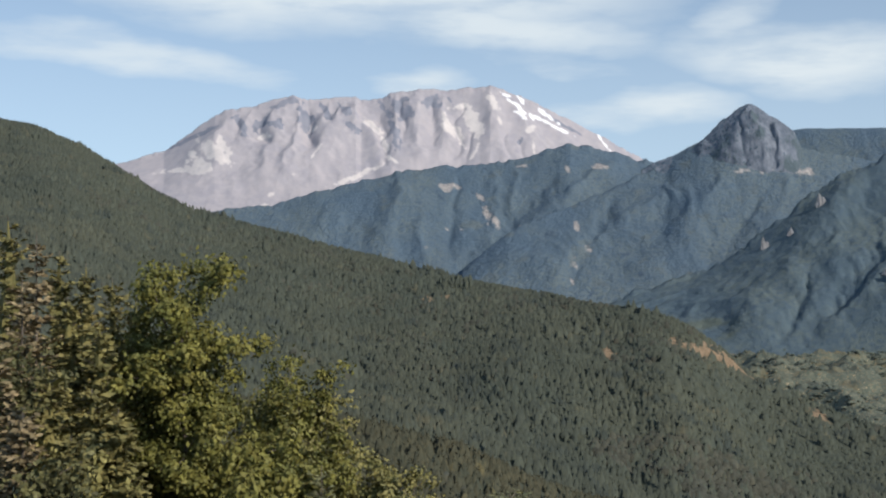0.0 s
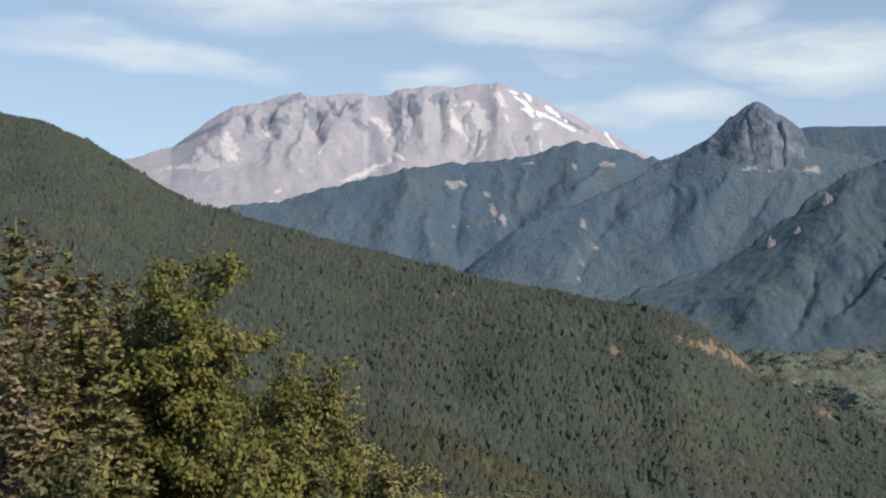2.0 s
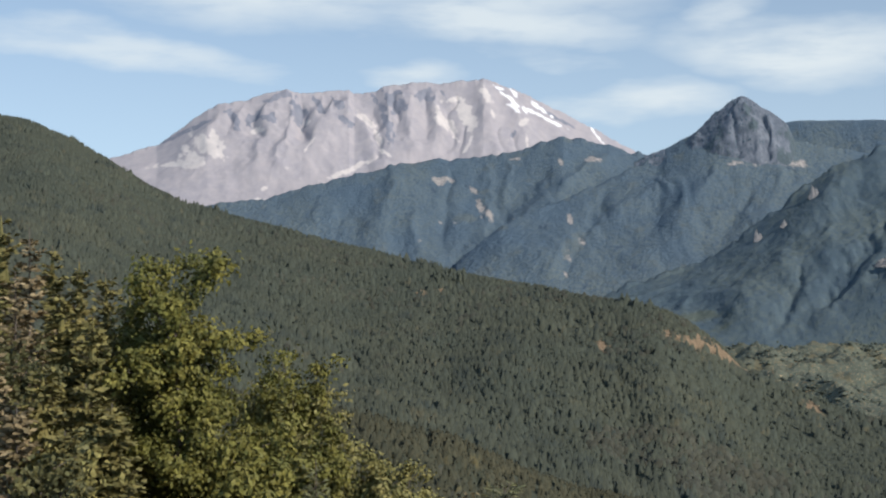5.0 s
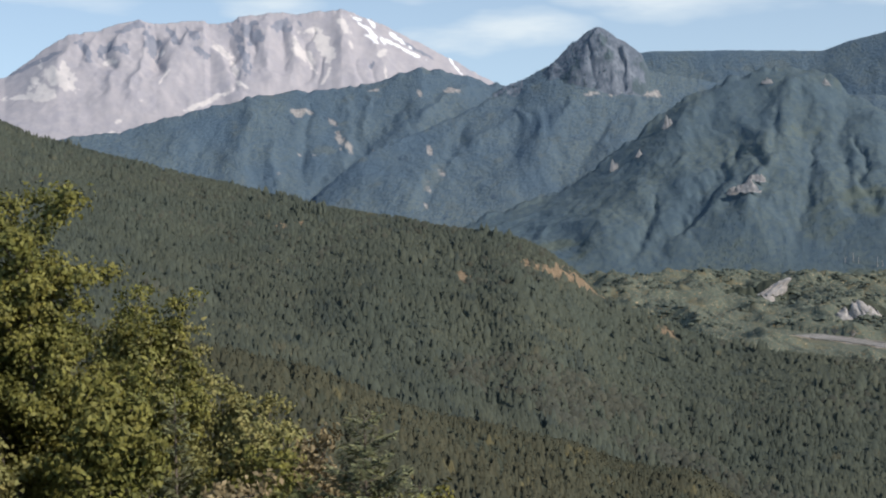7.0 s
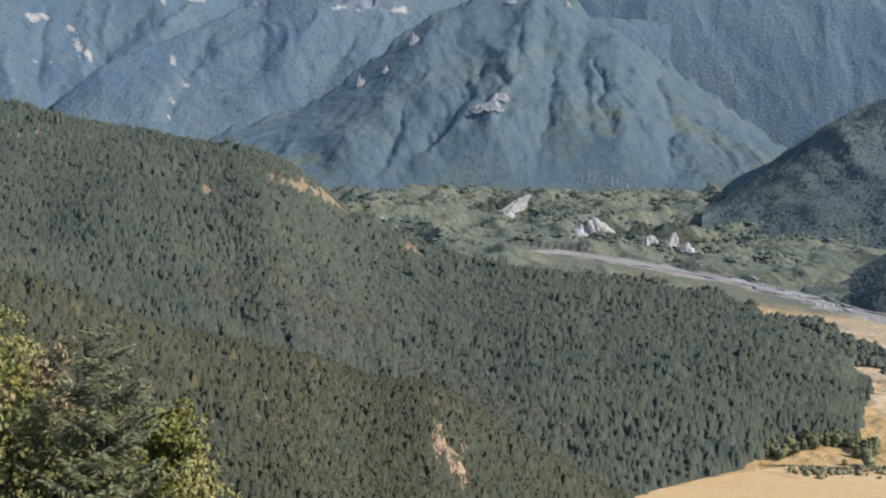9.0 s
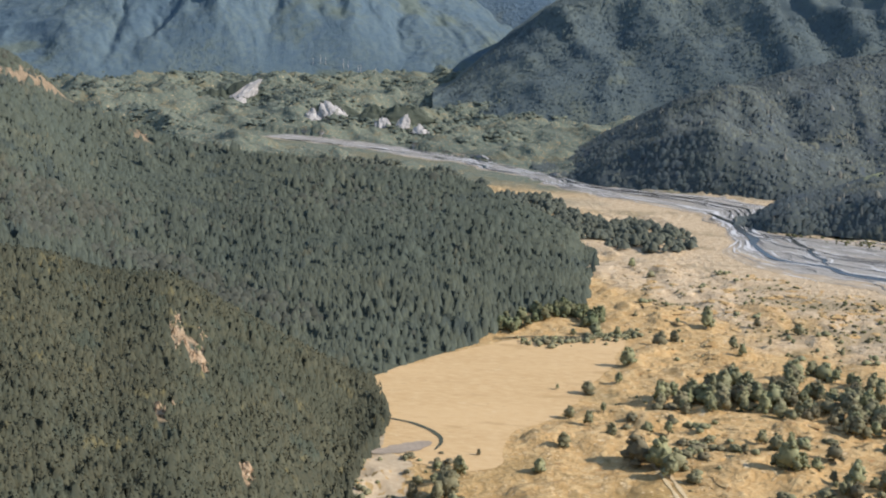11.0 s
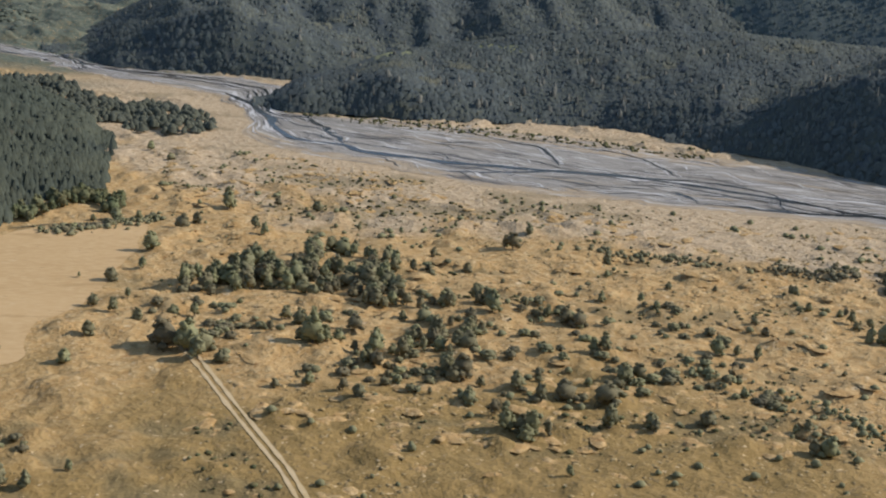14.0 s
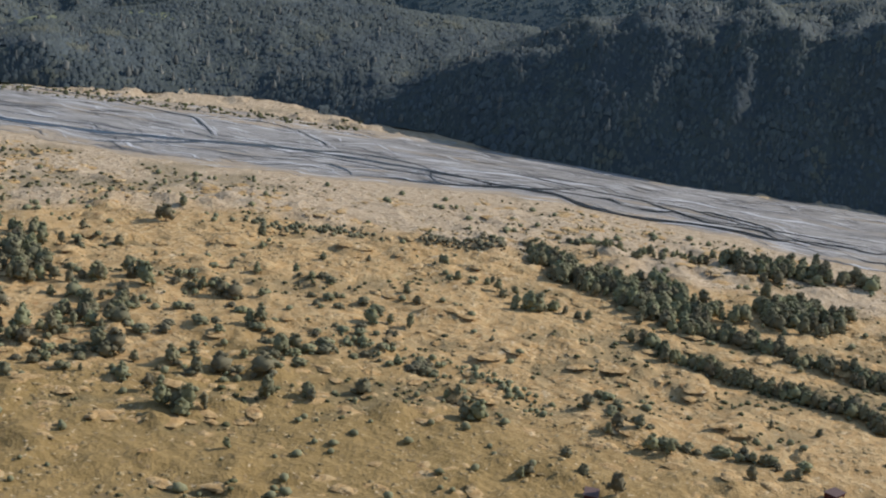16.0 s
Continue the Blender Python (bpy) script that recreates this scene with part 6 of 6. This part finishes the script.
for k, (b, r, e, w, n, mat, label) in enumerate([
        (-10.6, 46, -3.35, 2.8, 30000, M_LEAF, "tall leafy tree with sunlit yellow-green leaves"),
        (-10.0, 44, -5.0, 1.9, 15000, M_LEAF, "leafy yellow-green tree on the bank"),
        (-12.6, 41, -6.4, 2.1, 10000, M_OLIVE, "leafy olive-green tree on the bank"),
        (-15.2, 35, -10.4, 1.6, 6000, M_OLIVE, "leafy olive-green shrub on the bank"),
        (-9.0, 46, -8.4, 1.7, 14000, M_LEAF, "leafy yellow-green tree on the bank")]):
    at, h = stand_at(b, r, e)
    leafy_tree("leafy_tree", label, at, h, w, n, mat, 520 + k, 0.10, 0.5)
M_PALE = surface("pale_young_leaves", [(0.215, 0.204, 0.070), (0.284, 0.254, 0.091), (0.141, 0.146, 0.053)], 0.3, 2, island=0.25, bump=0, rough=0.6)
for k, (b, r, e, w) in enumerate([(-6.9, 58, -6.75, 2.52), (-5.3, 60, -7.55, 2.70), (-4.4, 60, -8.05, 2.52), (-3.6, 59, -8.85, 2.24), (-2.7, 57, -10.45, 2.14), (-1.8, 55, -11.35, 1.96), (-6.0, 52, -9.45, 2.06), (-4.4, 50, -10.65, 2.06), (-3.0, 48, -11.85, 1.87), (-8.4, 38, -9.85, 1.67), (-11.0, 37, -9.65, 1.77)]):
    at, h = stand_at(b, r, e)
    leafy_tree("young_tree", "pale green young tree in a thicket", at, h, w, 10000, M_PALE if k % 3 else M_LEAF, 540 + k, 0.11, 0.62)
M_TIPS = surface("pale_fir_tips", [(0.165, 0.175, 0.088), (0.225, 0.225, 0.110), (0.110, 0.125, 0.067)], 0.4, 3, island=0.3, bump=0, rough=0.7)
for k, (b, r, e, w) in enumerate([(2.7, 36, -10.9, 3.3), (-0.6, 44, -11.7, 1.8), (4.9, 43, -13.6, 1.6), (-7.0, 40, -9.6, 1.8), (-4.9, 44, -9.8, 1.8)]):
    at, h = stand_at(b, r, e)
    fir("fir_tree", "open young fir with upswept pale green tips", at, h, w, M_TIPS, 560 + k, 18, 7, -0.2, 0.03)
for k, (b, r, e, w, mat) in enumerate([(0.6, 42, -12.9, 1.3, M_BROWN), (1.5, 44, -13.2, 1.2, M_BROWN), (-1.4, 40, -12.8, 1.5, M_LEAF), (4.6, 38, -15.0, 1.3, M_LEAF), (6.2, 39, -15.6, 1.2, M_PALE), (-3.2, 38, -13.4, 1.6, M_BROWN), (2.0, 37, -14.8, 1.5, M_LEAF), (-0.2, 37, -14.6, 1.6, M_PALE)]):
    at, h = stand_at(b, r, e)
    leafy_tree("brush", "withered reddish brush on the bank" if mat is M_BROWN else "leafy green brush on the bank", at, h, w, 5000, mat, 580 + k, 0.11)
at, h = stand_at(6.0, 41, -13.9)
snag = new("dead_sapling")
snag.location = at
part("trunk", mesh_of("trunk", *tube([(0, 0, -0.4), (0.05, 0, h * 0.6), (0, 0, h)], 0.05, 0.015, 6), M_BARK), snag)
for k in range(9):
    z, a = h * (0.55 + 0.05 * k), k * 2.2
    part("branch", mesh_of("branch", *tube([(0, 0, z), (0.45 * math.cos(a), 0.45 * math.sin(a), z + 0.12)], 0.012, 0.004, 4), M_BARK), snag)
tagged(snag, "thin bare dead sapling", "tree")

# dead snags by the far hill
M_DEAD = surface("bleached_wood", [(0.42, 0.4, 0.37), (0.36, 0.34, 0.32), (0.5, 0.48, 0.45)], 0.5, 4, bump=0.3)
snag_mesh = mesh_of("snag", *tube([(0, 0, -1), (0.2, 0, 8), (0, 0.2, 17)], 0.6, 0.2, 6), M_DEAD)
for k, (b, e) in enumerate([(22.0, -4.75), (22.2, -4.8), (22.9, -4.95), (23.1, -4.9), (23.5, -5.05), (23.6, -5.15), (24.1, -5.25), (24.2, -5.3), (21.7, -4.8)]):
    ob = tagged(new("snag", snag_mesh), "tall bleached dead tree trunk", "dead tree", "snags")
    ob.location = spot(cliff_hill, b, e)
    ob.scale = (1, 1, rng.uniform(0.7, 1.3))

M_MUD = surface("drying_mud", [(0.42, 0.325, 0.205), (0.36, 0.28, 0.18), (0.48, 0.39, 0.26)], 0.06, 0.3, bump=0.4)
M_SHALLOW = surface("muddy_shallows", [(0.31, 0.255, 0.19), (0.35, 0.29, 0.22), (0.26, 0.215, 0.165)], 0.08, 0.4, rough=0.85, bump=0.2)
# pond and bare gravel at the corner of the field
# Far-end ditch: an added dark strip standing for a shaded bank and fence line.
for name, label, mat, line, w, z in (("pond", "shallow drying pond at the meadow's edge", M_SHALLOW, [(309, 690), (321, 689), (333, 689), (347, 692)], 13, 0.55), ("gravel_bar", "bare grey-brown gravel beside the pond", M_MUD, [(246, 540), (266, 590), (283, 636), (310, 672), (326, 700), (332, 722)], 34, 0.40), ("ditch", "dark strip painted as the shadow line at the meadow's far end", M_FLOOR, [(486, 868), (510, 864), (540, 850), (566, 838), (596, 824)], 2.4, 0.5), ("ditch", "dark curved ditch across the meadow corner", M_FLOOR, [(336, 748), (344, 738), (352, 726), (356, 711), (356, 697), (352, 688), (343, 679)], 2.6, 0.5)):
    c = resample(line, 40)
    if name == "gravel_bar":
        d = np.gradient(c, axis=0)
        side = np.stack([d[:, 1], -d[:, 0]], -1) / np.hypot(*d.T)[:, None] * (w * np.sin(np.linspace(0.15, np.pi - 0.15, 40)) ** 0.6 * (0.7 + 0.6 * value_noise(np.arange(40) / 4, np.zeros(40), 7)))[:, None]
        grid = c[:, None] + side[:, None] * np.linspace(-0.5, 0.5, 11)[None, :, None]
        high = ground(grid[..., 0], grid[..., 1]) + 0.22 - 0.5 * np.abs(np.linspace(-1, 1, 11))[None] ** 4
        tagged(new(name, mesh_of(name, np.concatenate([grid, high[..., None]], -1).reshape(-1, 3), grid_faces(40, 11)[:, ::-1], mat)), label, "gravel bar", kind="structure")
        continue
    tagged(new(name, ribbon(name, c, w * np.sin(np.linspace(0.15, np.pi - 0.15, 40)) ** 0.6 * (0.8 + 0.4 * value_noise(np.arange(40) / 5, np.zeros(40), 7)), mat, z)), label, name.replace("_", " "), kind="structure")


# two small sheds at the foot of the bank
def box(name, size, at, mat, parent):
    bm = bmesh.new()
    bmesh.ops.create_cube(bm, size=1, matrix=Matrix.LocRotScale(at, None, size))
    bmesh.ops.bevel(bm, geom=bm.edges, offset=0.04, segments=1, affect="EDGES")
    me = bpy.data.meshes.new(name)
    bm.to_mesh(me)
    bm.free()
    me.materials.append(mat)
    return part(name, me, parent)


M_RED = surface("dark_red_boards", [(0.10, 0.03, 0.025), (0.13, 0.04, 0.03), (0.07, 0.025, 0.02)], 0.3, 3, bump=0.3)
M_ROOF = surface("dull_brown_roof", [(0.13, 0.085, 0.075), (0.105, 0.07, 0.06), (0.155, 0.105, 0.09)], 0.4, 3, rough=0.8, bump=0.1)
for x, y, turn in ((565, 216, 20), (649, 126, -15)):
    shed = new("shed")
    shed.matrix_basis = pose(x, y, float(ground(x, y)), 0, 0, turn)
    box("wall", (9, 6, 3), (0, 0, 1.4), M_RED, shed)
    box("roof", (10, 7, 0.25), (0, 0, 3.05), M_ROOF, shed)
    tagged(shed, "small dark red shed with a flat brown roof", "shed")
